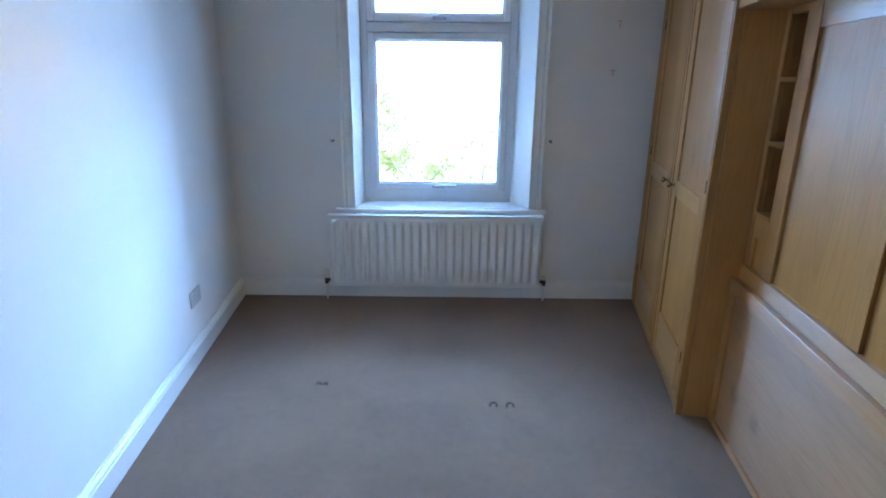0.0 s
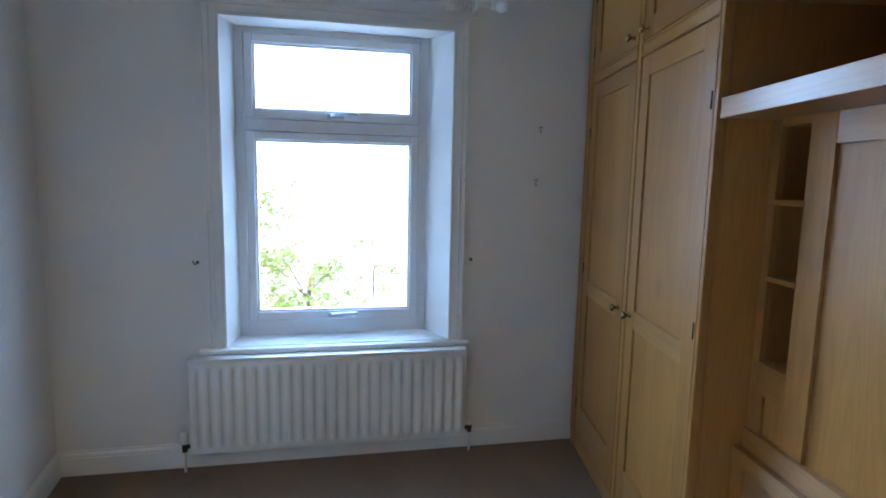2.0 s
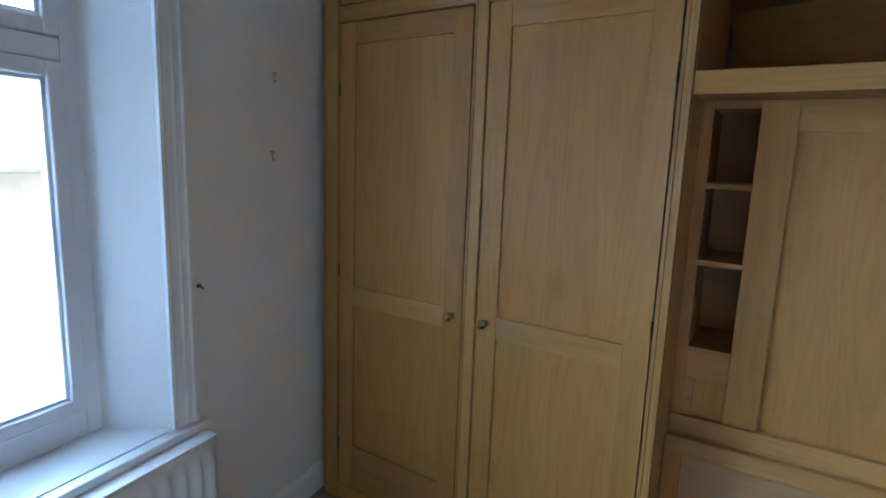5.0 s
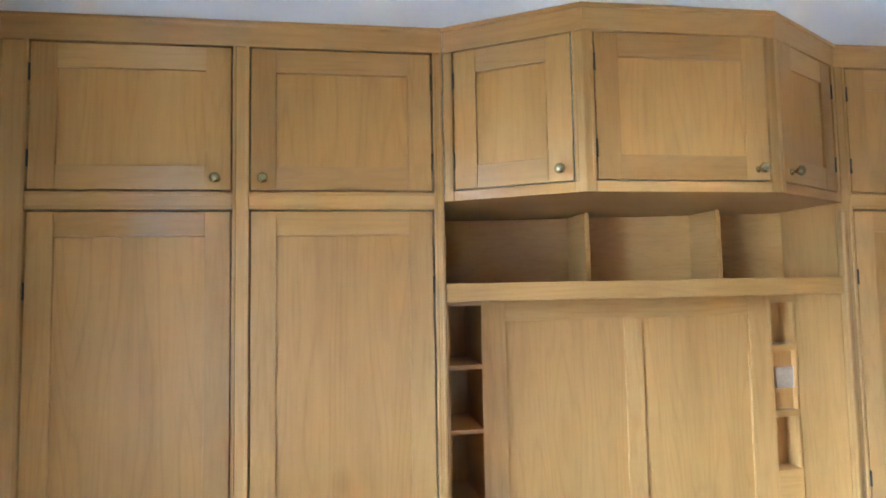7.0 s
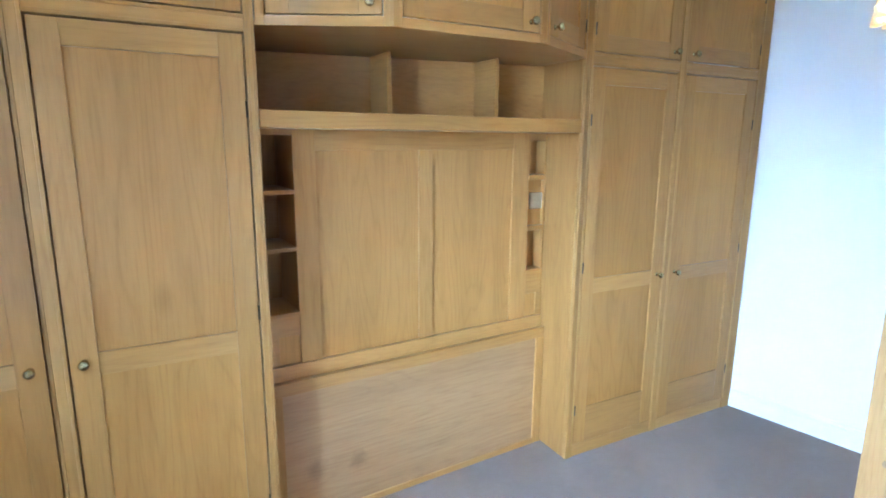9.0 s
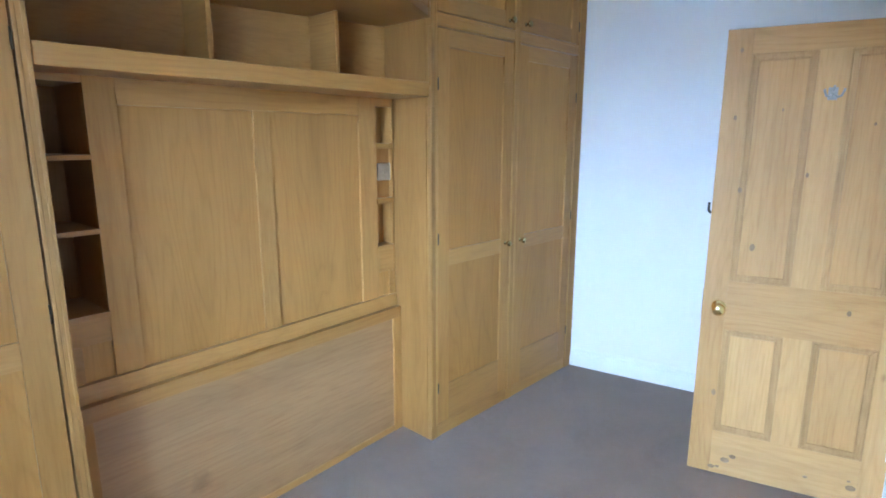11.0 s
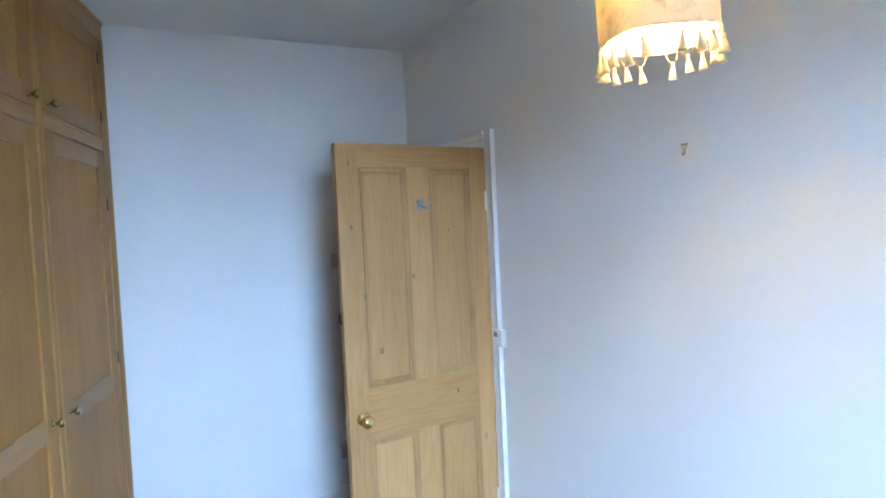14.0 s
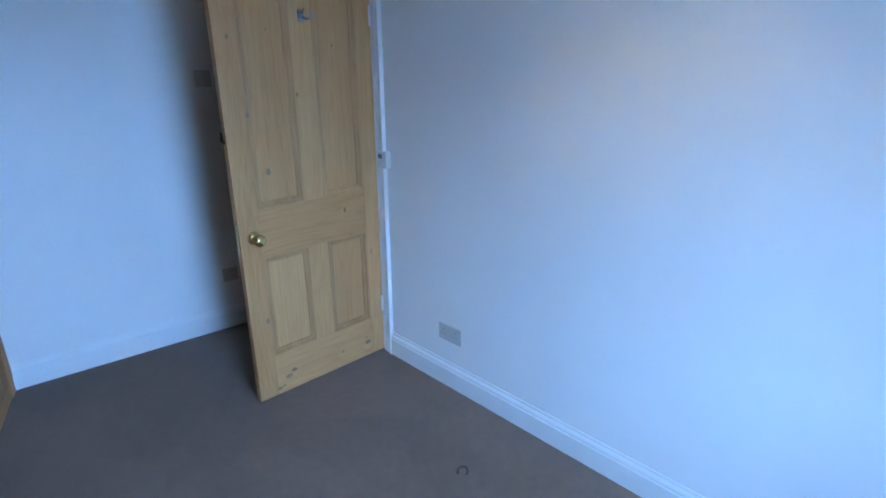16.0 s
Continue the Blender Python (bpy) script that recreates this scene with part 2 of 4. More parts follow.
def add_lathe(bm, profile, m=None, seg=20, mat=0):
    """A turned shape: profile of (radius, height) about local z, laid by m."""
    m = m or Matrix()
    rings = []
    for r, h in profile:
        rings.append([bm.verts.new(m @ Vector((r * math.cos(2 * math.pi * i / seg), r * math.sin(2 * math.pi * i / seg), h)))
                      for i in range(seg)])
    for p, q in zip(rings, rings[1:]):
        for i in range(seg):
            f = bm.faces.new((p[i], p[(i + 1) % seg], q[(i + 1) % seg], q[i]))
            f.material_index, f.smooth = mat, True
    for ring in (rings[0], rings[-1]):
        bm.faces.new(ring).material_index = mat


def add_tube(bm, pts, r, seg=8, mat=0):
    """A round bar along a line of points."""
    pts = [Vector(p) for p in pts]
    rings = []
    for i, p in enumerate(pts):
        d = (pts[min(i + 1, len(pts) - 1)] - pts[max(i - 1, 0)]).normalized()
        q = d.to_track_quat("Z", "Y")
        rings.append([bm.verts.new(p + q @ Vector((r * math.cos(2 * math.pi * k / seg), r * math.sin(2 * math.pi * k / seg), 0)))
                      for k in range(seg)])
    for a, b in zip(rings, rings[1:]):
        for k in range(seg):
            f = bm.faces.new((a[k], a[(k + 1) % seg], b[(k + 1) % seg], b[k]))
            f.smooth, f.material_index = True, mat
    for ring in (rings[0], rings[-1]):
        bm.faces.new(ring).material_index = mat


def finish(bm, name, mats, m=None, parent=None):
    bmesh.ops.recalc_face_normals(bm, faces=bm.faces)
    me = bpy.data.meshes.new(name)
    bm.to_mesh(me)
    bm.free()
    for k in mats:
        me.materials.append(k)
    ob = new(name, me)
    if parent:
        ob.parent = parent
    if m is not None:
        ob.matrix_basis = m
    return ob


def boxes(name, items, mats, m=None, parent=None, bevel=0.0):
    """One mesh of several boxes (lo, hi, material)."""
    bm = bmesh.new()
    for it in items:
        add_box(bm, it[0], it[1], it[2] if len(it) > 2 else 0, bevel)
    return finish(bm, name, mats, m, parent)


def holder(name, m=None):
    e = new(name)
    e.empty_display_size = 0.1
    if m is not None:
        e.matrix_basis = m
    return e


# ---- structure ----
WT = 0.30
# window opening in the north wall, splayed
OU0, OU1, OZ0, OZ1 = 0.830, 2.012, 0.645, 2.315
FU0, FU1, FZ0, FZ1 = 0.872, 1.905, 0.690, 2.330
FRAME_Y = 0.19


def north_wall():
    bm = bmesh.new()
    add_box(bm, (-0.35, 0, -0.1), (OU0, WT, CEIL + 0.05))
    add_box(bm, (OU1, 0, -0.1), (L_NORTH + 0.3, WT, CEIL + 0.05))
    add_box(bm, (OU0, 0, -0.1), (OU1, WT, OZ0 - 0.03))
    add_box(bm, (OU0, 0, OZ1), (OU1, WT, CEIL + 0.05))
    # splayed plaster cheeks of the opening
    add_profile(bm, [(OU0, 0.002), (FU0, FRAME_Y), (OU0, FRAME_Y)], OZ0, OZ1, 2)
    add_profile(bm, [(OU1, 0.002), (FU1, FRAME_Y), (OU1, FRAME_Y)], OZ0, OZ1, 2)
    return tagged(finish(bm, "wall_north", [WALL], M_NORTH), "white painted plaster wall with a window opening", kind="structure")


def west_wall():
    bm = bmesh.new()
    d0, d1, dz = 3.478, 4.285, 2.005
    add_box(bm, (0, -0.14, -0.1), (d0, 0, CEIL + 0.05))
    add_box(bm, (d1, -0.14, -0.1), (L_WEST + 0.2, 0, CEIL + 0.05))
    add_box(bm, (d0, -0.14, dz), (d1, 0, CEIL + 0.05))
    return tagged(finish(bm, "wall_west", [WALL], M_WEST), "white painted plaster wall with a doorway", kind="structure")


north_wall()
west_wall()
tagged(boxes("wall_south", [((-0.3, -0.2, -0.1), (L_SOUTH + 0.3, 0, CEIL + 0.05))], [WALL], M_SOUTH),
       "white painted plaster wall", kind="structure")
tagged(boxes("wall_east", [((-0.2, -0.2, -0.1), (L_EAST + 0.2, 0, CEIL + 0.05))], [WALL], M_EAST),
       "white painted plaster wall behind the wardrobes", kind="structure")


def slab(name, outline, z0, z1, mat, label):
    bm = bmesh.new()
    a = [bm.verts.new((*p, z0)) for p in outline]
    b = [bm.verts.new((*p, z1)) for p in outline]
    k = len(outline)
    for i in range(k):
        bm.faces.new((a[i], a[(i + 1) % k], b[(i + 1) % k], b[i]))
    bm.faces.new(a), bm.faces.new(b)
    return tagged(finish(bm, name, [mat]), label, kind="structure")


slab("floor", [(-2.6, -6.2), (3.0, -6.2), (3.0, 0.25), (2.45, 0.135), (-0.96, -0.460), (-2.6, -0.75)], -0.12, 0.0, CARPET,
     "beige grey cut-pile fitted carpet with dents")
slab("ceiling", [(-2.6, -6.2), (3.0, -6.2), (3.0, 0.4), (-1.3, -0.35), (-2.6, -0.6)], CEIL, CEIL + 0.12, CEILING,
     "white painted plaster ceiling")


def landing():
    """Plain landing beyond the open door."""
    bm = bmesh.new()
    add_box(bm, (2.6, -1.45, -0.1), (L_WEST + 0.8, -1.35, CEIL))
    add_box(bm, (2.5, -1.45, -0.1), (2.6, -0.14, CEIL))
    add_box(bm, (L_WEST + 0.7, -1.35, -0.1), (L_WEST + 0.8, -0.14, CEIL))
    add_box(bm, (L_WEST + 0.2, -0.14, -0.1), (L_WEST + 0.7, -0.04, CEIL))
    return tagged(finish(bm, "wall_landing", [WALL], M_WEST), "plain white landing walls beyond the doorway", kind="structure")


landing()

# skirting: tall white board with a moulded top; profile as (out from wall, height)
SKIRT = [(0, 0), (0.018, 0), (0.018, 0.092), (0.014, 0.097), (0.016, 0.104), (0.012, 0.112), (0.006, 0.119), (0.004, 0.130), (0, 0.130)]


def skirting(name, m, a, b, inward):
    bm = bmesh.new()
    add_profile(bm, [(p * inward, q) for p, q in SKIRT], a, b, 0)
    return tagged(finish(bm, name, [GLOSS], m), "white gloss moulded skirting board", kind="structure")


skirting("baseboard", M_NORTH, 0.012, 2.80, -1)
skirting("baseboard", M_WEST, 0.012, 3.428, 1)
skirting("baseboard", M_SOUTH, 0.08, 1.62, 1)
skirting("baseboard", M_WEST @ Matrix.Translation((0, -1.35, 0)), 2.62, L_WEST + 0.68, 1)


# architraves
def architrave_profile(w, t):
    return [(0, 0), (w, 0), (w, t), (w * 0.86, t), (w * 0.80, t * 0.72), (w * 0.62, t * 0.66), (w * 0.56, t * 0.8), (w * 0.45, t * 0.62),
            (w * 0.2, t * 0.5), (w * 0.12, t * 0.62), (0, t * 0.5)]


def window_trim():
    bm = bmesh.new()
    w, t = 0.088, 0.026
    prof = architrave_profile(w, t)
    add_profile(bm, [(OU0 + 0.004 - p, -q) for p, q in prof], OZ0, OZ1 + w, 2)
    add_profile(bm, [(OU1 - 0.004 + p, -q) for p, q in prof], OZ0, OZ1 + w, 2)
    add_profile(bm, [(-q, OZ1 - 0.004 + p) for p, q in prof], OU0 - w + 0.004, OU1 + w - 0.004, 0)
    return tagged(finish(bm, "trim", [GLOSS], M_NORTH), "white gloss moulded window architrave", kind="structure")


window_trim()


def door_frame():
    bm = bmesh.new()
    d0, d1, dz = 3.500, 4.265, 2.000
    add_box(bm, (d0 - 0.022, -0.14, 0), (d0, 0.004, dz + 0.02), 0, 0.001)
    add_box(bm, (d1, -0.14, 0), (d1 + 0.02, 0.004, dz + 0.02), 0, 0.001)
    add_box(bm, (d0, -0.14, dz), (d1, 0.004, dz + 0.02), 0, 0.001)
    prof = architrave_profile(0.068, 0.024)
    add_profile(bm, [(d0 - 0.004 - p, q) for p, q in prof], 0, dz + 0.072, 2)
    add_profile(bm, [(d1 + 0.004 + p, q) for p, q in prof], 0, dz + 0.072, 2)
    add_profile(bm, [(q, dz + 0.004 + p) for p, q in prof], d0 - 0.004, d1 + 0.004, 0)
    return tagged(finish(bm, "trim", [GLOSS], M_WEST), "white gloss door lining and architrave", kind="structure")


door_frame()


# ---- window ----
def window():
    h = holder("window_1", M_NORTH)
    tagged(h, "white plastic double-glazed window, top-hung light over casement", kind="structure")
    y0, y1 = FRAME_Y, FRAME_Y + 0.06
    fr = 0.045
    zm0, zm1 = 1.780, 1.842
    boxes("frame", [((FU0 - 0.03, y0, FZ0 - 0.04), (FU0 + fr, y1, FZ1 + 0.02)), ((FU1 - fr, y0, FZ0 - 0.04), (FU1 + 0.03, y1, FZ1 + 0.02)),
                    ((FU0 + fr, y0, FZ0 - 0.04), (FU1 - fr, y1, FZ0 + fr)), ((FU0 + fr, y0, FZ1 - fr), (FU1 - fr, y1, FZ1 + 0.02)),
                    ((FU0 + fr, y0, zm0), (FU1 - fr, y1, zm1))], [UPVC], None, h, 0.004)
    # outer stops that the sashes close against
    for z0, z1 in ((FZ0 + fr, zm0), (zm1, FZ1 - fr)):
        a, b, k = FU0 + fr, FU1 - fr, 0.016
        boxes("stop", [((a - 0.004, y1 - 0.017, z0 - 0.004), (a + k, y1 - 0.002, z1 + 0.004)), ((b - k, y1 - 0.017, z0 - 0.004), (b + 0.004, y1 - 0.002, z1 + 0.004)),
                       ((a + k, y1 - 0.017, z0 - 0.004), (b - k, y1 - 0.002, z0 + k)), ((a + k, y1 - 0.017, z1 - k), (b - k, y1 - 0.002, z1 + 0.004))], [UPVC], None, h)

    def sash(z0, z1, g):
        a, b = FU0 + fr + 0.003, FU1 - fr - 0.003
        s0, s1 = y0 - 0.014, y1 - 0.02
        w = 0.045
        bm = bmesh.new()
        for lo, hi in (((a, s0, z0), (a + w, s1, z1)), ((b - w, s0, z0), (b, s1, z1)),
                       ((a + w, s0, z0), (b - w, s1, z0 + w)), ((a + w, s0, z1 - w), (b - w, s1, z1))):
            add_box(bm, lo, hi, 0, 0.005)
        # glazing bead and dark gasket
        for lo, hi in (((a + w, s0 + 0.012, z0 + w), (a + w + 0.012, s1 - 0.01, z1 - w)), ((b - w - 0.012, s0 + 0.012, z0 + w), (b - w, s1 - 0.01, z1 - w)),
                       ((a + w + 0.012, s0 + 0.012, z0 + w), (b - w - 0.012, s1 - 0.01, z0 + w + 0.012)),
                       ((a + w + 0.012, s0 + 0.012, z1 - w - 0.012), (b - w - 0.012, s1 - 0.01, z1 - w))):
            add_box(bm, lo, hi, 0, 0.003)
        s = finish(bm, "sash", [UPVC], None, h)
        p = boxes("pane", [((a + w + 0.004, s0 + 0.024, z0 + w + 0.004), (b - w - 0.004, s0 + 0.028, z1 - w - 0.004))], [GLASS], None, s)
        p.visible_shadow = False
        # handle with its lever
        hb = bmesh.new()
        c = (a + b) / 2 + 0.01
        zz = z0 + w * 0.5
        add_box(hb, (c - 0.05, s0 - 0.008, zz - 0.013), (c + 0.04, s0, zz + 0.013), 0, 0.003)
        add_tube(hb, [(c - 0.025, s0 - 0.006, zz), (c - 0.025, s0 - 0.03, zz + 0.003), (c + 0.0, s0 - 0.042, zz + 0.010),
                      (c + 0.05, s0 - 0.045, zz + 0.013), (c + 0.115, s0 - 0.042, zz + 0.014)], 0.0085, 10)
        tagged(finish(hb, "handle", [STEEL], None, s), "satin metal window handle")

    sash(FZ0 + fr + 0.003, zm0 - 0.003, 0)
    sash(zm1 + 0.003, FZ1 - fr - 0.003, 1)


window()


def window_board():
    bm = bmesh.new()
    add_box(bm, (OU0 - 0.13, -0.045, OZ0 - 0.030), (OU1 + 0.115, 0.0, OZ0 - 0.002), 0, 0.006)
    add_box(bm, (OU0 + 0.001, -0.002, OZ0 - 0.030), (OU1 - 0.001, FRAME_Y + 0.03, OZ0 + 0.002), 0, 0.001)
    add_box(bm, (OU0 - 0.10, -0.022, OZ0 - 0.058), (OU1 + 0.09, 0.0, OZ0 - 0.030), 0, 0.004)
    return tagged(finish(bm, "window_sill", [GLOSS], M_NORTH), "white gloss window board with rounded nosing", kind="structure")


window_board()


# ---- radiator ----
def radiator():
    h = holder("radiator", M_NORTH @ Matrix.Translation((0.655, -0.035, 0.10)))
    tagged(h, "white enamelled steel panel radiator under the window", "radiator")
    wid, hgt, n = 1.445, 0.505, 25
    bm = bmesh.new()
    # pressed front sheet: upright flutes that fade out at top and bottom
    cols, rows = n * 8 + 1, 14
    zs = [0, 0.012, 0.03, 0.04, 0.055, 0.075, 0.15, 0.35, 0.43, 0.45, 0.465, 0.475, 0.493, hgt]
    grid = []
    for j in range(rows):
        z = zs[j]
        k = min(1.0, max(0.0, (z - 0.03) / 0.045), max(0.0, (hgt - 0.03 - z) / 0.045))
        row = []
        for i in range(cols):
            u = wid * i / (cols - 1)
            ph = (i % 8) / 8
            prof = max(0.0, min(1.0, 0.5 + 0.95 * math.cos(2 * math.pi * ph)))
            edge = 0.0 if i in (0, cols - 1) else 1.0
            y = -0.062 - 0.024 * (1 - prof) * k * edge
            if j in (0, rows - 1):
                y = -0.050
            row.append(bm.verts.new((u, y, z)))
        grid.append(row)
    for a, b in zip(grid, grid[1:]):
        for i in range(cols - 1):
            f = bm.faces.new((a[i], a[i + 1], b[i + 1], b[i]))
            f.smooth = True
    finish(bm, "front_panel", [ENAMEL], None, h)
    boxes("body", [((0.004, -0.049, 0.002), (wid - 0.004, -0.010, hgt - 0.004))], [ENAMEL], None, h, 0.004)
    boxes("top_grille", [((0, -0.070, hgt - 0.001), (wid, -0.003, hgt + 0.009))], [ENAMEL], None, h, 0.003)
    for c in (0.2, wid - 0.23):
        boxes("bracket", [((c, -0.010, 0.06), (c + 0.03, 0.034, 0.44))], [ENAMEL], None, h)
    for x0, sgn, big in ((0, -1, True), (wid, 1, False)):
        vb = bmesh.new()
        c = x0 + sgn * 0.035
        add_tube(vb, [(c, -0.03, -0.098), (c, -0.03, 0.03)], 0.0075, 10, 1)
        add_tube(vb, [(c, -0.03, 0.015), (c, -0.03, 0.055)], 0.014, 12, 0)
        add_tube(vb, [(c, -0.03, 0.04), (x0, -0.03, 0.04)], 0.011, 12, 0)
        if big:
            add_lathe(vb, [(0.010, 0.0), (0.021, 0.004), (0.023, 0.03), (0.020, 0.058), (0.012, 0.064)], Matrix.Translation((c, -0.03, 0.055)), 16, 1)
        else:
            add_lathe(vb, [(0.010, 0.0), (0.013, 0.004), (0.013, 0.022), (0.008, 0.028)], Matrix.Translation((c, -0.03, 0.055)), 14, 1)
        tagged(finish(vb, "valve", [DARK_METAL, PLASTIC], None, h), "dark metal valve with white cap and pipe")


radiator()


# ---- curtain pole over the window ----
def curtain_pole():
    h = holder("curtain_pole", M_NORTH @ Matrix.Translation((1.445, -0.095, 2.432)))
    tagged(h, "white painted wooden curtain pole with rings, no curtains", "curtain pole")
    side = Matrix.Rotation(radians(90), 4, "Y")
    bm = bmesh.new()
    add_lathe(bm, [(0.015, -0.74), (0.015, 0.74)], side, 20)
    finish(bm, "pole", [GLOSS], None, h)
    for s in (-1, 1):
        bm = bmesh.new()
        prof = [(0.015, 0.735), (0.021, 0.740), (0.021, 0.748), (0.016, 0.752), (0.014, 0.758), (0.024, 0.768), (0.030, 0.782), (0.031, 0.794), (0.026, 0.810), (0.014, 0.821), (0.003, 0.824)]
        add_lathe(bm, [(r, s * d) for r, d in prof], side, 20)
        tagged(finish(bm, "finial", [GLOSS], None, h), "turned ball finial")
        bm = bmesh.new()
        add_box(bm, (s * 0.66 - 0.012, 0.0, -0.018), (s * 0.66 + 0.012, 0.094, -0.004), 0, 0.003)
        add_box(bm, (s * 0.66 - 0.024, 0.083, -0.045), (s * 0.66 + 0.024, 0.0945, 0.040), 0, 0.004)
        add_lathe(bm, [(0.022, s * 0.66 - 0.012), (0.022, s * 0.66 + 0.012)], side, 18)
        finish(bm, "bracket", [GLOSS], None, h)
        for k in range(7):
            bm = bmesh.new()
            c = s * (0.635 - 0.021 * k)
            lean = random.uniform(-0.004, 0.004)
            pts = [(c + lean * math.sin(a), 0.024 * math.cos(a), 0.024 * math.sin(a) - 0.008) for a in [2 * math.pi * i / 20 for i in range(21)]]
            add_tube(bm, pts, 0.0042, 7)
            add_tube(bm, [(c, 0, -0.034), (c, 0, -0.046)], 0.002, 6)
            finish(bm, "ring", [GLOSS], None, h)


curtain_pole()


# ---- fitted oak furniture ----
def knob(parent, x, y, z, m=None):
    """A turned knob that stands out towards -x."""
    bm = bmesh.new()
    mm = (m or Matrix.Translation((x, y, z))) @ Matrix.Rotation(radians(-90), 4, "Y")
    add_lathe(bm, [(0.011, 0.0), (0.0105, 0.003), (0.006, 0.006), (0.006, 0.016), (0.012, 0.020), (0.0165, 0.026), (0.0172, 0.031),
                   (0.0145, 0.037), (0.008, 0.040), (0.003, 0.0405)], mm, 18)
    return tagged(finish(bm, "knob", [PEWTER], None, parent), "round aged brass knob")


def panel_door(parent, y0, y1, z0, z1, knob_at, hinge_at, mid=None, bottom=0.08, m=None):
    """A frame-and-panel oak door in the plane x = 0, seen from -x; y1 < y0."""
    st, t = 0.080, 0.022
    h = boxes("door", [((0.0165, y0 - 0.001, z0 + 0.001), (t, y1 + 0.001, z1 - 0.001))], [OAK_Z], m, parent)
    for a, b in ((y0, y0 - st), (y1 + st, y1)):
        boxes("stile", [((0, a, z0), (0.0162, b, z1))], [OAK_Z], None, h, 0.0012)
    rails = [(z0, z0 + bottom), (z1 - 0.080, z1)] + ([mid] if mid else [])
    for a, b in rails:
        boxes("rail", [((0.0006, y0 - st, a), (0.0162, y1 + st, b))], [OAK_Y], None, h, 0.0012)
    cuts = sorted(rails)
    for (_, a), (b, _) in zip(cuts, cuts[1:]):
        boxes("panel", [((0.0085, y0 - st + 0.0005, a + 0.0005), (0.016, y1 + st - 0.0005, b - 0.0005))], [OAK_PANEL], None, h)
    knob(h, 0, *knob_at)
    for z in ((z0 + 0.10, z1 - 0.10) if z1 - z0 < 1 else (z0 + 0.2, (z0 + z1) / 2, z1 - 0.25)):
        bm = bmesh.new()
        add_tube(bm, [(-0.003, hinge_at, z - 0.028), (-0.003, hinge_at, z + 0.028)], 0.0035, 8)
        tagged(finish(bm, "hinge", [DARK_METAL], None, h), "small dark butt hinge")
    return h


LZ0, LZ1, UZ0, UZ1 = 0.075, 2.056, 2.127, 2.606


def wardrobe(name, edge0, edge1, d, label, back, turn=0.0):
    """Two tall doors under two top-box doors; edge0/edge1: ends along y; d: door edges."""
    h = holder(name, Matrix.Translation((FRONT, edge0, 0)) @ Matrix.Rotation(radians(turn), 4, "Z") @ Matrix.Translation((0, -edge0, 0)))
    tagged(h, label, "wardrobe", "fitted oak wardrobes")
    a0, a1, b0, b1 = d
    g = 0.0058
    # carcass
    boxes("body", [((0.030, edge0, 0.0), (back, edge0 - 0.020, CEIL - 0.003)), ((0.030, edge1 + 0.020, 0.0), (back, edge1, CEIL - 0.003)),
                   ((back - 0.01, edge0 - 0.02, 0.0), (back, edge1 + 0.02, CEIL - 0.003)),
                   ((0.030, edge0 - 0.02, 2.08), (back - 0.01, edge1 + 0.02, 2.10)), ((0.030, edge0 - 0.02, 0.05), (back - 0.01, edge1 + 0.02, 0.07))],
          [OAK_Z], None, h)
    # uprights, the middle one with a double bead
    def upright(lo, hi):
        boxes("stile", [((-0.001, lo, 0.0), (0.028, hi, CEIL - 0.090))], [OAK_EDGE], None, h, 0.001)
        for c in (lo - 0.006, hi + 0.006):
            boxes("bead", [((-0.004, c + 0.0055, LZ0 - g), (0.0, c - 0.0055, UZ1 + g))], [OAK_EDGE], None, h, 0.0018)
    upright(edge0, a0 + g)
    upright(a1 - g, b0 + g)
    upright(b1 - g, edge1)
    if turn:
        # pale rounded arris that stops above the floor
        boxes("arris", [((-0.009, edge0 + 0.006, 0.81), (0.012, edge0 - 0.015, LZ1))], [OAK_EDGE], None, h, 0.006)
    for lo, hi in ((a0, a1), (b0, b1)):
        boxes("rail", [((0.0, lo + g, LZ1 + g), (0.027, hi - g, UZ0 - g))], [OAK_Y], None, h, 0.001)
        for z in (LZ1 + g + 0.007, UZ0 - g - 0.007):
            boxes("bead", [((-0.004, lo + g, z - 0.006), (0.001, hi - g, z + 0.006))], [OAK_Y], None, h, 0.0018)
        boxes("plinth", [((0.004, lo + g, 0.0), (0.026, hi - g, LZ0 - g))], [OAK_Y], None, h, 0.001)
    bm = bmesh.new()
    add_profile(bm, [(-0.002, UZ1 + g), (0.027, UZ1 + g), (0.027, CEIL - 0.002), (-0.010, CEIL - 0.002), (-0.010, CEIL - 0.012), (-0.004, CEIL - 0.018), (-0.002, CEIL - 0.024)], edge0, edge1, 1)
    finish(bm, "cornice", [OAK_Y], None, h)
    for lo, hi, left in ((a0, a1, True), (b0, b1, False)):
        ky = (hi + 0.040) if left else (lo - 0.040)
        hy = (lo + 0.001) if left else (hi - 0.001)
        panel_door(h, lo, hi, LZ0, LZ1, (ky, 0.975), hy, (0.922, 1.002), 0.205)
        ky2 = (hi + 0.042) if left else (lo - 0.042)
        panel_door(h, lo, hi, UZ0, UZ1, (ky2, 2.163), hy)
    return h


wardrobe("wardrobe", -0.048, -1.465, (-0.140, -0.757, -0.822, -1.424), "tall fitted oak wardrobe with closed panelled doors and top boxes", 0.52)
wardrobe("wardrobe", -2.980, -4.362, (-3.030, -3.618, -3.680, -4.278), "tall fitted oak wardrobe with closed panelled doors and top boxes", 0.46, -0.8)

RB = 1.988          # face of the upper back panelling
RY0, RY1 = -1.467, -2.978


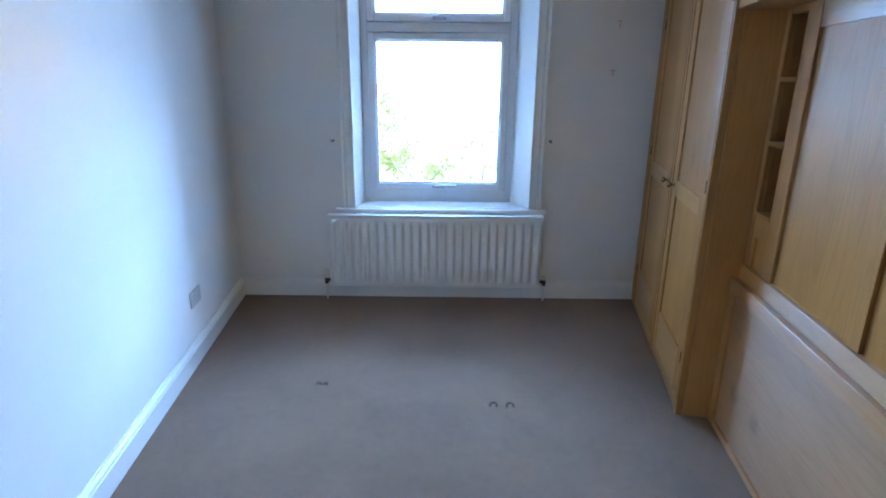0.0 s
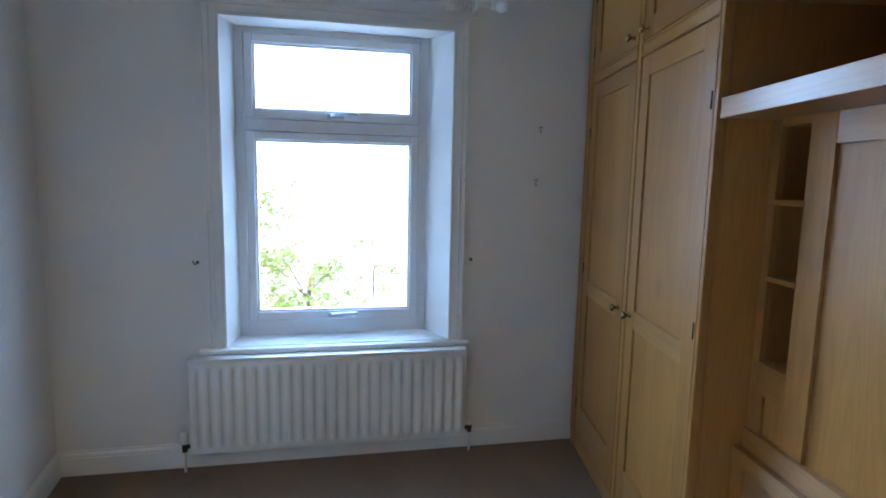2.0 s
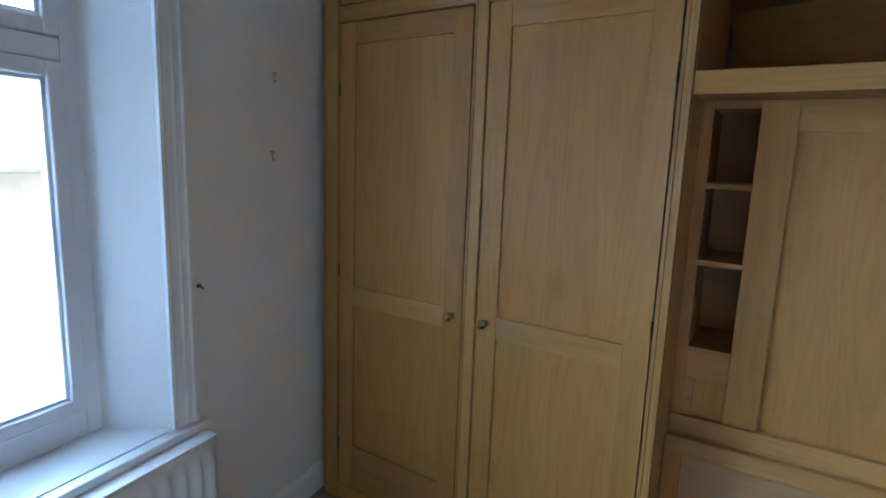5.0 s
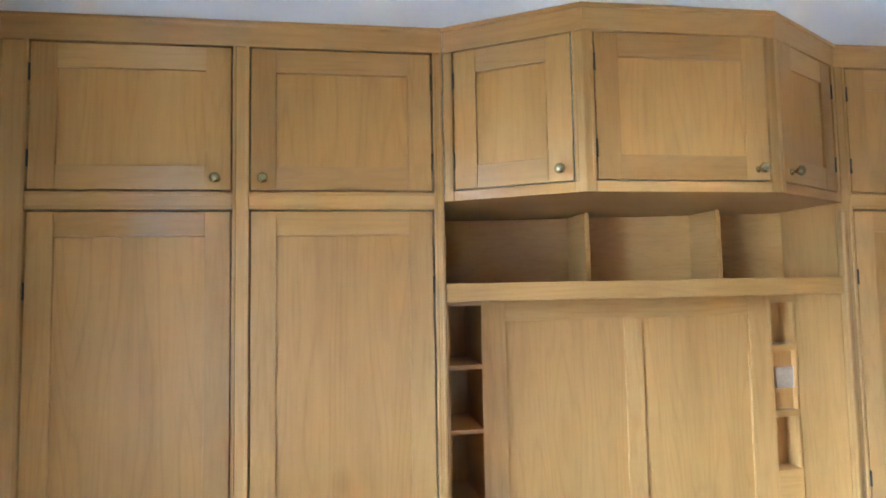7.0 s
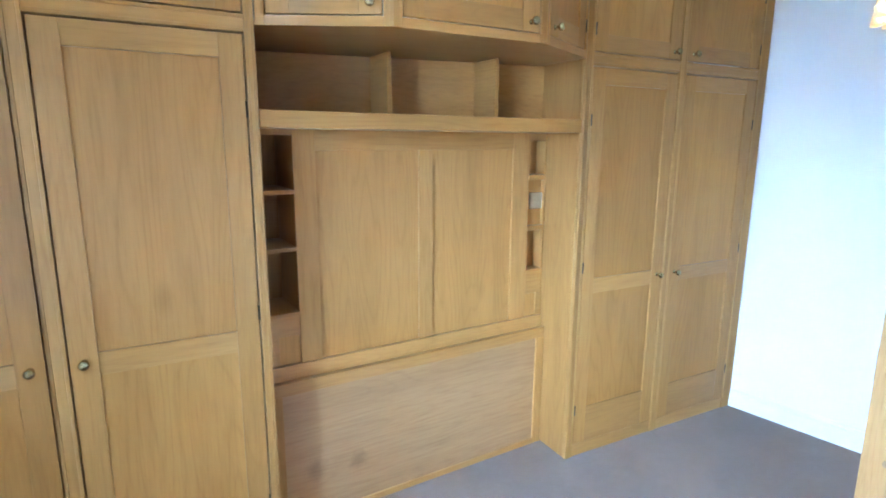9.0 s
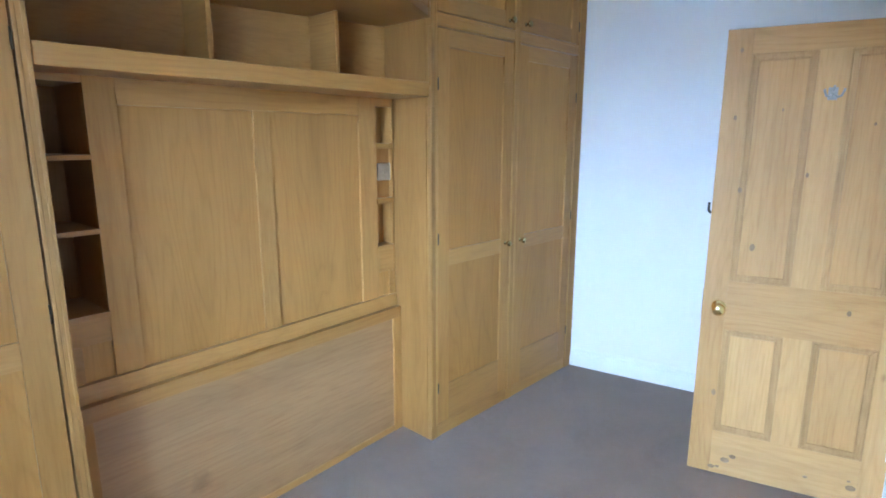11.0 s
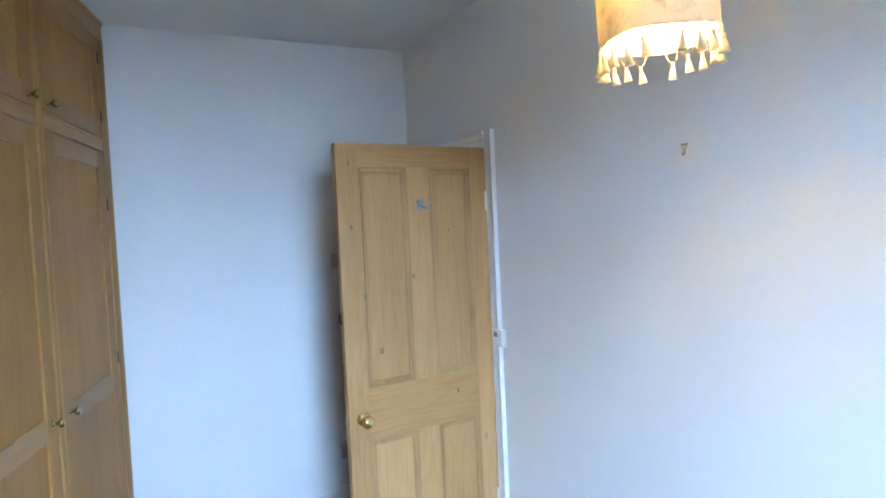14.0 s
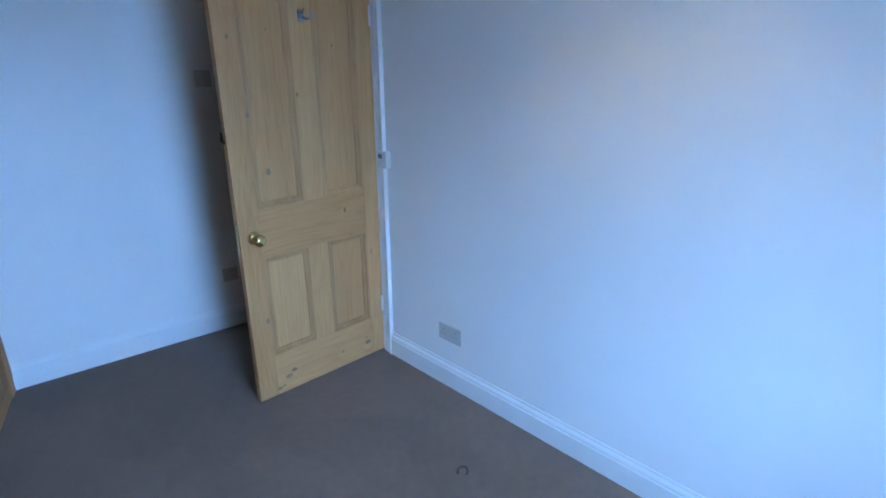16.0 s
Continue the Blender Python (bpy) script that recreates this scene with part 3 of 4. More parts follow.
def bed_surround():
    h = holder("bed_surround", Matrix.Translation((RB, RY0, 0)) @ Matrix.Rotation(radians(3.0), 4, "Z") @ Matrix.Translation((-RB, -RY0, 0)))
    tagged(h, "fitted oak bed-head panelling with small niches and open shelf", "headboard")
    t = 0.020
    # frame of the panelling
    y = [RY0, -1.500, -1.622, -1.716, -2.205, -2.278, -2.755, -2.862, -2.968, RY1]
    up = [((RB, y[0], 0.69), (RB + t, y[1], 1.745)), ((RB, y[2], 0.69), (RB + t, y[3], 1.745)),
          ((RB, y[4], 0.757), (RB + t, y[5], 1.660)), ((RB, y[6], 0.69), (RB + t, y[7], 1.745)), ((RB, y[8], 0.69), (RB + t, y[9], 1.745))]
    for lo, hi in up:
        boxes("stile", [(lo, hi)], [OAK_Z], None, h, 0.0015)
    lv = [((RB + 0.001, y[3], 1.660), (RB + t, y[6], 1.745)), ((RB + 0.001, y[1], 1.722), (RB + t, y[2], 1.745)),
          ((RB + 0.001, y[1], 0.885), (RB + t, y[2], 0.980)), ((RB + 0.001, y[7], 0.885), (RB + t, y[8], 1.012)),
          ((RB + 0.001, y[7], 1.705), (RB + t, y[8], 1.745)), ((RB - 0.010, y[0], 0.690), (RB + t, y[9], 0.757)),
          ((RB + 0.001, y[1], 0.757), (RB + t, y[1] - 0.030, 0.885)), ((RB + 0.001, y[8] + 0.030, 0.757), (RB + t, y[8], 0.885))]
    for lo, hi in lv:
        boxes("rail", [(lo, hi)], [OAK_Y], None, h, 0.0015)
    # second panel starts 6 mm short; the slit stands in for the middle stile's shadow
    for a, b, z0, z1 in ((y[3], y[4], 0.757, 1.660), (y[5] - 0.006, y[6], 0.757, 1.660), (y[1] - 0.030, y[2], 0.757, 0.885), (y[7], y[8] + 0.03, 0.757, 0.885)):
        boxes("panel", [((RB + 0.011, a, z0), (RB + 0.018, b, z1))], [OAK_PANEL], None, h)
    # deep niches with little shelves
    d = 0.26
    a, b = y[1], y[2]
    boxes("niche", [((RB + t, a + 0.012, 0.96), (RB + d, a, 1.745)), ((RB + t, b, 0.96), (RB + d, b - 0.012, 1.745)),
                    ((RB + d, a + 0.012, 0.96), (RB + d + 0.01, b - 0.012, 1.745)), ((RB + t, a, 1.724), (RB + d, b, 1.736))], [OAK_Z], None, h)
    for z in (0.972, 1.250, 1.487):
        boxes("niche_shelf", [((RB - 0.004, a + 0.004, z), (RB + d, b - 0.004, z + 0.016))], [OAK_Y], None, h, 0.0015)
    # shallow niches with a socket between
    a, b = y[7], y[8]
    d = 0.075
    boxes("niche", [((RB + t, a + 0.012, 0.98), (RB + d, a, 1.745)), ((RB + t, b, 0.98), (RB + d, b - 0.012, 1.745)),
                    ((RB + d, a + 0.012, 0.98), (RB + d + 0.01, b - 0.012, 1.745))], [OAK_Z], None, h)
    boxes("niche_back", [((RB + 0.024, a, 1.262), (RB + 0.034, b, 1.505))], [OAK_PANEL], None, h)
    for z, th in ((1.006, 0.016), (1.236, 0.026), (1.505, 0.026)):
        boxes("niche_shelf", [((RB - 0.006, a + 0.004, z), (RB + d, b - 0.004, z + th))], [OAK_Y], None, h, 0.0015)
    # lower board behind the bed
    x = RB - 0.038
    boxes("lower_board", [((x + 0.010, RY0, 0.0), (x + 0.020, RY1, 0.690))], [OAK_BOARD], None, h)
    boxes("stile", [((x, RY0, 0.0), (x + 0.020, RY0 - 0.055, 0.640))], [OAK_Z], None, h, 0.0015)
    boxes("stile", [((x, RY1 + 0.055, 0.0), (x + 0.020, RY1, 0.640))], [OAK_Z], None, h, 0.0015)
    boxes("rail", [((x - 0.002, RY0, 0.635), (RB - 0.011, RY1, 0.693))], [OAK_Y], None, h, 0.003)
    boxes("rail", [((x, RY0 - 0.055, 0.0), (x + 0.020, RY1 + 0.055, 0.030))], [OAK_Y], None, h, 0.0015)
    return h


def open_shelf():
    h = holder("open_shelf")
    tagged(h, "empty open oak shelf with two dividers over the bed-head", "shelf")
    # shelf with thick nosing and open compartments over it; the back runs askew
    back = (RY0, 2.40), (RY1, 2.12)
    boxes("shelf", [((FRONT + 0.004, RY0, 1.745), (2.41, RY1, 1.808))], [OAK_Y], None, h, 0.003)
    bm = bmesh.new()
    add_profile(bm, [(back[0][1], RY0), (back[0][1] + 0.01, RY0), (back[1][1] + 0.01, RY1), (back[1][1], RY1)], 1.808, 2.087, 2)
    finish(bm, "shelf_back", [OAK_Y], None, h)
    for c, front in ((-2.084, 2.085), (-2.602, 2.000)):
        k = (c - RY0) / (RY1 - RY0)
        boxes("divider", [((front, c + 0.010, 1.809), (back[0][1] * (1 - k) + back[1][1] * k + 0.001, c - 0.010, 2.086))], [OAK_X], None, h, 0.0015)
    return h


bed_surround()
open_shelf()


def overhead_cabinet():
    h = holder("overhead_cabinet")
    tagged(h, "canted oak overhead cabinet with three closed panelled doors", "cabinet")
    z0, z1 = 2.088, CEIL - 0.002
    P = [Vector((FRONT - 0.004, RY0)), Vector((1.585, -1.888)), Vector((1.585, -2.556)), Vector((FRONT - 0.004, RY1))]
    bm = bmesh.new()
    pts = [(2.41, RY0)] + [(p.x + 0.006, p.y) for p in P] + [(2.41, RY1)]
    add_profile(bm, pts, z0 + 0.002, z0 + 0.020, 2)
    finish(bm, "base", [OAK_Y], None, h)
    for a, b, knob_last in ((P[0], P[1], True), (P[1], P[2], True), (P[2], P[3], False)):
        length = (b - a).length
        ang = math.atan2((b - a).y, (b - a).x) + math.pi / 2
        m = Matrix.Translation((a.x, a.y, 0)) @ Matrix.Rotation(ang, 4, "Z")
        e = 0.034
        for p, q in ((0, -e), (-length + e, -length)):
            boxes("stile", [((-0.001, p, z0), (0.026, q, UZ1 + 0.002))], [OAK_EDGE], m, h, 0.002)
        for c in (-e + 0.006, -length + e - 0.006):
            boxes("bead", [((-0.004, c + 0.0055, UZ0 - 0.003), (0.0, c - 0.0055, UZ1 + 0.003))], [OAK_EDGE], m, h, 0.0018)
        boxes("rail", [((0.0, -e, z0), (0.026, -length + e, UZ0 - 0.0042))], [OAK_Y], m, h, 0.0015)
        boxes("cornice", [((-0.002, 0.0, UZ1 + 0.0042), (0.027, -length, z1)), ((-0.010, 0.004, z1 - 0.014), (0.0, -length - 0.004, z1))], [OAK_Y], m, h, 0.0015)
        d0, d1 = -e - 0.0042, -length + e + 0.0042
        kz = 2.163
        panel_door(h, d0, d1, UZ0, UZ1, ((d1 + 0.04) if knob_last else (d0 - 0.04), kz), (d0 + 0.001) if knob_last else (d1 - 0.001), m=m)
    return h


overhead_cabinet()


# ---- panelled pine door, open into the room ----
def pine_door():
    h = holder("door_1", Matrix.Translation((0.010, -3.838, 0.010)) @ Matrix.Rotation(radians(15.3), 4, "Z"))
    tagged(h, "stripped pine four-panel door standing open", kind="structure")
    w, hh, t = 0.756, 1.984, 0.036
    xs = (0.0, 0.097, 0.325, 0.429, 0.661, w)
    zs = (0.0, 0.212, 0.706, 0.930, 1.885, hh)
    boxes("stile", [((0.0, -t, 0), (xs[1], 0, hh))], [PINE_Z], None, h, 0.002)
    boxes("stile", [((xs[4], -t, 0), (w, 0, hh))], [PINE_Z], None, h, 0.002)
    for a, b in ((zs[0], zs[1]), (zs[2], zs[3]), (zs[4], zs[5])):
        boxes("rail", [((xs[1], -t + 0.0005, a), (xs[4], -0.0005, b))], [PINE_X], None, h, 0.001)
    for a, b in ((zs[1], zs[2]), (zs[3], zs[4])):
        boxes("muntin", [((xs[2], -t + 0.0005, a), (xs[3], -0.0005, b))], [PINE_Z], None, h, 0.001)
        for p, q in ((xs[1], xs[2]), (xs[3], xs[4])):
            boxes("panel", [((p, -t + 0.012, a), (q, -0.012, b))], [PINE_Z], None, h)
            bm = bmesh.new()
            # moulding slopes from the frame down to the panel
            prof = [(0, -0.012), (0, -0.003), (0.006, -0.001), (0.010, -0.004), (0.020, -0.008), (0.026, -0.0075), (0.030, -0.012)]
            add_profile(bm, [(p + s, d) for s, d in prof], a, b, 2)
            add_profile(bm, [(q - s, d) for s, d in prof], a, b, 2)
            add_profile(bm, [(d, a + s) for s, d in prof], p + 0.001, q - 0.001, 0)
            add_profile(bm, [(d, b - s) for s, d in prof], p + 0.001, q - 0.001, 0)
            finish(bm, "moulding", [PINE_MOULD], None, h)
    bm = bmesh.new()
    mm = Matrix.Translation((0.690, 0.0, 0.808)) @ Matrix.Rotation(radians(-90), 4, "X")
    add_lathe(bm, [(0.030, 0.0), (0.029, 0.004), (0.016, 0.008), (0.010, 0.012), (0.0095, 0.030), (0.018, 0.036), (0.027, 0.046),
                   (0.028, 0.054), (0.022, 0.064), (0.012, 0.068), (0.003, 0.0685)], mm, 24)
    mm = Matrix.Translation((0.690, -t, 0.808)) @ Matrix.Rotation(radians(90), 4, "X")
    add_lathe(bm, [(0.030, 0.0), (0.029, 0.004), (0.010, 0.012), (0.0095, 0.030), (0.027, 0.046), (0.028, 0.054), (0.012, 0.068), (0.003, 0.0685)], mm, 20)
    tagged(finish(bm, "knob", [BRASS], None, h), "polished brass door knob")
    bm = bmesh.new()
    add_box(bm, (w, -t + 0.008, 0.74), (w + 0.002, -0.008, 0.88), 0, 0.0)
    tagged(finish(bm, "lock_plate", [BRASS], None, h), "brass lock edge plate")
    bm = bmesh.new()
    add_tube(bm, [(w + 0.001, -0.016, 1.225), (w + 0.012, -0.016, 1.235), (w + 0.012, -0.016, 1.27)], 0.006, 8)
    tagged(finish(bm, "catch", [DARK_METAL], None, h), "small dark metal catch")
    for z in (0.28, 1.73):
        bm = bmesh.new()
        add_tube(bm, [(-0.004, 0.004, z - 0.045), (-0.004, 0.004, z + 0.045)], 0.0065, 10)
        add_box(bm, (-0.004, 0.0, z - 0.045), (0.020, 0.0025, z + 0.045))
        tagged(finish(bm, "hinge", [GLOSS], None, h), "white painted butt hinge")
    # knots and filled holes
    for x, z, r in ((0.60, 0.075, 0.016), (0.57, 0.100, 0.012), (0.655, 0.030, 0.012), (0.63, 0.035, 0.008), (0.285, 0.085, 0.008), (0.12, 0.080, 0.016), (0.13, 0.11, 0.006)):
        bm = bmesh.new()
        add_lathe(bm, [(r, -0.0005), (r * 0.96, 0.0008), (r * 0.4, 0.0012)], Matrix.Translation((x, 0, z)) @ Matrix.Diagonal((1.2, 1, 0.8, 1)) @ Matrix.Rotation(radians(-90), 4, "X"), 11)
        tagged(finish(bm, "knot", [DARK_KNOT], None, h), "dark pine knot")
    for x, z, r in ((0.585, 1.085, 0.013), (0.53, 1.66, 0.005), (0.22, 1.60, 0.006), (0.655, 1.33, 0.010), (0.42, 1.40, 0.008), (0.215, 0.845, 0.010), (0.70, 1.90, 0.008), (0.70, 1.63, 0.008), (0.675, 0.40, 0.012)):
        bm = bmesh.new()
        y = -0.0115 if (0.13 < x < 0.30 or 0.46 < x < 0.63) and (z > 0.95) else 0.0003
        add_lathe(bm, [(r, -0.0003), (r * 0.9, 0.0006), (r * 0.4, 0.0008)], Matrix.Translation((x, y, z)) @ Matrix.Diagonal((0.8, 1, 1.25, 1)) @ Matrix.Rotation(radians(-90), 4, "X"), 11)
        tagged(finish(bm, "knot", [DARK_KNOT], None, h), "dark pine knot")


DARK_KNOT = wood("dark_knot_wood", 2, (0.33, 0.21, 0.115), (0.28, 0.17, 0.09), (0.21, 0.125, 0.065))
pine_door()


def coat_hook():
    h = holder("coat_hook", Matrix.Translation((0.010, -3.838, 0.010)) @ Matrix.Rotation(radians(15.3), 4, "Z") @ Matrix.Translation((0.371, 0, 1.715)))
    tagged(h, "polished metal double coat hook on the pine door", "hook")
    bm = bmesh.new()
    add_box(bm, (-0.016, 0.0, -0.022), (0.016, 0.004, 0.026), 0, 0.0018)
    for s in (-1, 1):
        add_tube(bm, [(s * 0.006, 0.004, -0.004), (s * 0.014, 0.022, -0.012), (s * 0.024, 0.034, -0.008), (s * 0.031, 0.038, 0.008), (s * 0.033, 0.038, 0.018)], 0.0042, 8)
    add_tube(bm, [(0, 0.004, 0.010), (0, 0.022, 0.016), (0, 0.032, 0.030)], 0.004, 8)
    finish(bm, "hook", [HOOK_METAL], None, h)


HOOK_METAL = metal("worn_chrome", (0.34, 0.35, 0.37), 0.35)
coat_hook()


# ---- pendant lamp with fringed cloth shade ----
LX, LY, LZB, LR = 0.187, -2.28, 1.972, 0.114


def pendant():
    top = LZB + 0.235
    # the shade hangs a little askew on its holder
    h = holder("pendant_lamp", Matrix.Translation((LX, LY, top)) @ Matrix.Rotation(radians(3.5), 4, "Y") @ Matrix.Translation((0, 0, -top)))
    tagged(h, "lit pendant lamp with cream fringed cloth shade", "lamp")
    bm = bmesh.new()
    seg = 64
    rows = [(0.0, 1.0), (0.004, 1.006), (0.012, 1.0), (0.040, 0.997), (0.048, 1.004), (0.056, 0.997), (0.062, 1.003), (0.070, 0.996), (0.12, 0.985), (0.18, 0.972), (0.235, 0.96)]
    outer, inner = [], []
    for dz, k in rows:
        ro, ri = [], []
        for i in range(seg):
            a = 2 * math.pi * i / seg
            wob = 1 + 0.006 * math.sin(5 * a + dz * 20)
            sag = 0.004 * math.sin(3 * a)
            ro.append(bm.verts.new((LR * k * wob * math.cos(a), LR * k * wob * math.sin(a), LZB + dz + sag)))
            ri.append(bm.verts.new(((LR * k * wob - 0.0015) * math.cos(a), (LR * k * wob - 0.0015) * math.sin(a), LZB + dz + sag)))
        outer.append(ro), inner.append(ri)
    for rings in (outer, inner):
        for a, b in zip(rings, rings[1:]):
            for i in range(seg):
                bm.faces.new((a[i], a[(i + 1) % seg], b[(i + 1) % seg], b[i])).smooth = True
    for j in (0, -1):
        for i in range(seg):
            bm.faces.new((outer[j][i], outer[j][(i + 1) % seg], inner[j][(i + 1) % seg], inner[j][i]))
    tagged(finish(bm, "shade", [SHADE_CLOTH], None, h), "cream printed cloth drum shade")
    # tassels hang in pairs from a looped cord
    n = 22
    for i in range(n):
        if i in (3, 14):
            continue
        bm = bmesh.new()
        a = 2 * math.pi * (i + 0.5) / n
        x, y = (LR + 0.002) * math.cos(a), (LR + 0.002) * math.sin(a)
        drop = 0.024 + (0.006 if i % 2 else 0.0) + random.uniform(-0.003, 0.003)
        for s in (-1, 1):
            a2 = a + s * math.pi / n * 0.9
            add_tube(bm, [((LR + 0.001) * math.cos(a2), (LR + 0.001) * math.sin(a2), LZB + 0.002), ((LR + 0.002) * math.cos((a + a2) / 2), (LR + 0.002) * math.sin((a + a2) / 2), LZB - drop * 0.55), (x, y, LZB - drop * 0.75)], 0.0009, 5)
        m = Matrix.Translation((x, y, LZB - drop)) @ Matrix.Rotation(random.uniform(-0.12, 0.12), 4, "X") @ Matrix.Rotation(random.uniform(-0.12, 0.12), 4, "Y")
        add_lathe(bm, [(0.001, 0.010), (0.0035, 0.007), (0.0035, 0.002), (0.0025, 0.0), (0.0050, -0.006), (0.0072, -0.018), (0.0094, -0.027), (0.005, -0.027)], m, 10)
        tagged(finish(bm, "tassel", [TASSEL_CLOTH], None, h), "cream thread tassel")
    bm = bmesh.new()
    up = h.matrix_basis.inverted()
    lean = up @ Matrix.Translation((LX, LY, 0))
    add_tube(bm, [lean @ Vector((0, 0, CEIL - 0.02)), lean @ Vector((0, 0, top + 0.06)), (0, 0, top - 0.025)], 0.003, 8)
    add_lathe(bm, [(0.045, 0.0), (0.044, -0.012), (0.020, -0.026), (0.006, -0.030)], lean @ Matrix.Translation((0, 0, CEIL - 0.001)), 24)
    add_lathe(bm, [(0.010, 0.215), (0.019, 0.205), (0.020, 0.150), (0.016, 0.145)], Matrix.Translation((0, 0, LZB)), 18)
    for k in range(3):
        a = 2 * math.pi * k / 3
        add_tube(bm, [(0.015 * math.cos(a), 0.015 * math.sin(a), LZB + 0.2), (LR * 0.955 * math.cos(a), LR * 0.955 * math.sin(a), LZB + 0.232)], 0.0015, 6)
    tagged(finish(bm, "flex", [PLASTIC], None, h), "white flex, ceiling rose and lampholder")
    bm = bmesh.new()
    add_lathe(bm, [(0.012, 0.145), (0.014, 0.135), (0.026, 0.112), (0.030, 0.095), (0.026, 0.076), (0.014, 0.066), (0.003, 0.064)], Matrix.Translation((0, 0, LZB)), 20)
    tagged(finish(bm, "bulb", [BULB], None, h), "lit frosted bulb")


BULB, bn, bl, bb = material("lit_bulb")
bb.inputs["Emission Color"].default_value = (1.0, 0.77, 0.42, 1)
bb.inputs["Emission Strength"].default_value = BULB_GLOW
pendant()


# ---- small fittings ----
def wall_plate(name, m, w, hgt, label, category, holes, mat, depth=0.009):
    """A plate on a wall; local x along it, +y out of it; holes: (x, z, w, h) dark or raised marks."""
    h = holder(name, m)
    tagged(h, label, category)
    boxes("plate", [((-w / 2, 0, -hgt / 2), (w / 2, depth, hgt / 2))], [mat], None, h, 0.003)
    for x, z, a, b, k in holes:
        boxes("rocker" if k == 0 else "slot", [((x - a / 2, depth - 0.002, z - b / 2), (x + a / 2, depth + (0.003 if k == 0 else 0.0006), z + b / 2))],
              [mat if k == 0 else RUBBER], None, h, 0.0008 if k == 0 else 0)
    return h


def socket_marks(cx):
    return [(cx, 0.016, 0.004, 0.009, 1), (cx - 0.011, -0.006, 0.007, 0.004, 1), (cx + 0.011, -0.006, 0.007, 0.004, 1)]


W_IN = M_WEST
wall_plate("wall_socket", W_IN @ Matrix.Translation((2.982, 0, 0.290)), 0.147, 0.086, "white double power socket low on the wall", "socket",
           socket_marks(-0.040) + socket_marks(0.040) + [(-0.012, 0.030, 0.010, 0.014, 0), (0.012, 0.030, 0.010, 0.014, 0)], SOCKET_GREY)
wall_plate("wall_socket", W_IN @ Matrix.Translation((0.925, 0, 0.350)), 0.147, 0.086, "white double power socket low on the wall", "socket",
           socket_marks(-0.040) + socket_marks(0.040) + [(-0.012, 0.030, 0.010, 0.014, 0), (0.012, 0.030, 0.010, 0.014, 0)], SOCKET_GREY)
wall_plate("thermostat", W_IN @ Matrix.Translation((3.432, 0, 1.085)), 0.070, 0.082, "small white thermostat beside the door frame", "thermostat",
           [(0.012, 0.016, 0.030, 0.022, 1), (-0.010, -0.018, 0.012, 0.012, 0)], PLASTIC, 0.028)
wall_plate("light_switch", M_SOUTH @ Matrix.Translation((0.470, 0, 1.455)), 0.086, 0.086, "white light switch behind the open door", "switch",
           [(0, 0, 0.012, 0.024, 0)], SOCKET_GREY)
wall_plate("wall_socket", M_SOUTH @ Matrix.Translation((0.470, 0, 0.335)), 0.086, 0.086, "white power socket behind the open door", "socket",
           socket_marks(0), SOCKET_GREY)
wall_plate("dimmer_switch", Matrix.Translation((RB + 0.024 + 0.0764, -2.925, 1.392)) @ Matrix.Rotation(radians(93), 4, "Z"), 0.086, 0.086,
           "brushed steel switch plate in the oak niche", "switch", [(0, 0, 0.018, 0.018, 0)], STEEL)


def picture_hook(m):
    h = holder("picture_hook", m)
    tagged(h, "small empty brass picture hook nailed to the wall", "hook", "picture hooks")
    bm = bmesh.new()
    add_tube(bm, [(-0.011, 0.002, 0.015), (0.011, 0.002, 0.015), (0.001, 0.002, -0.006), (-0.011, 0.002, 0.015)], 0.0025, 6)
    add_tube(bm, [(0.001, 0.002, -0.004), (0.0, 0.003, -0.016), (0.0, 0.010, -0.020), (0.0, 0.013, -0.012)], 0.0028, 6)
    add_lathe(bm, [(0.004, 0.0), (0.004, 0.004), (0.002, 0.006)], Matrix.Translation((0, 0.002, 0.013)) @ Matrix.Rotation(radians(-90), 4, "X"), 10)
    finish(bm, "hook", [DARK_BRASS], None, h)
    return h


def tieback_hook(m):
    h = holder("tieback_hook", m)
    tagged(h, "small dark metal curtain tieback hook on the wall", "hook", "tieback hooks")
    bm = bmesh.new()
    add_lathe(bm, [(0.008, 0.0), (0.008, 0.003), (0.003, 0.005)], Matrix.Rotation(radians(-90), 4, "X"), 12)
    add_tube(bm, [(0, 0.003, 0), (0, 0.020, -0.004), (0.006, 0.030, -0.006), (0.014, 0.030, 0.0), (0.016, 0.026, 0.012)], 0.0028, 8)
    finish(bm, "hook", [DARK_METAL], None, h)
    return h


DARK_BRASS = metal("tarnished_brass", (0.52, 0.40, 0.22), 0.40)
IN_N = Matrix.Rotation(radians(180), 4, "Z")
hook0 = picture_hook(M_NORTH @ Matrix.Translation((2.514, 0, 1.825)) @ IN_N)
copy_thing(hook0, M_NORTH @ Matrix.Translation((2.498, 0, 1.535)) @ IN_N)
copy_thing(hook0, M_WEST @ Matrix.Translation((2.41, 0, 1.830)))
copy_thing(hook0, M_WEST @ Matrix.Translation((1.254, 0, 1.857)))
tie0 = tieback_hook(M_NORTH @ Matrix.Translation((2.135, 0, 1.100)) @ IN_N)
copy_thing(tie0, M_NORTH @ Matrix.Translation((0.700, 0, 1.095)) @ IN_N)


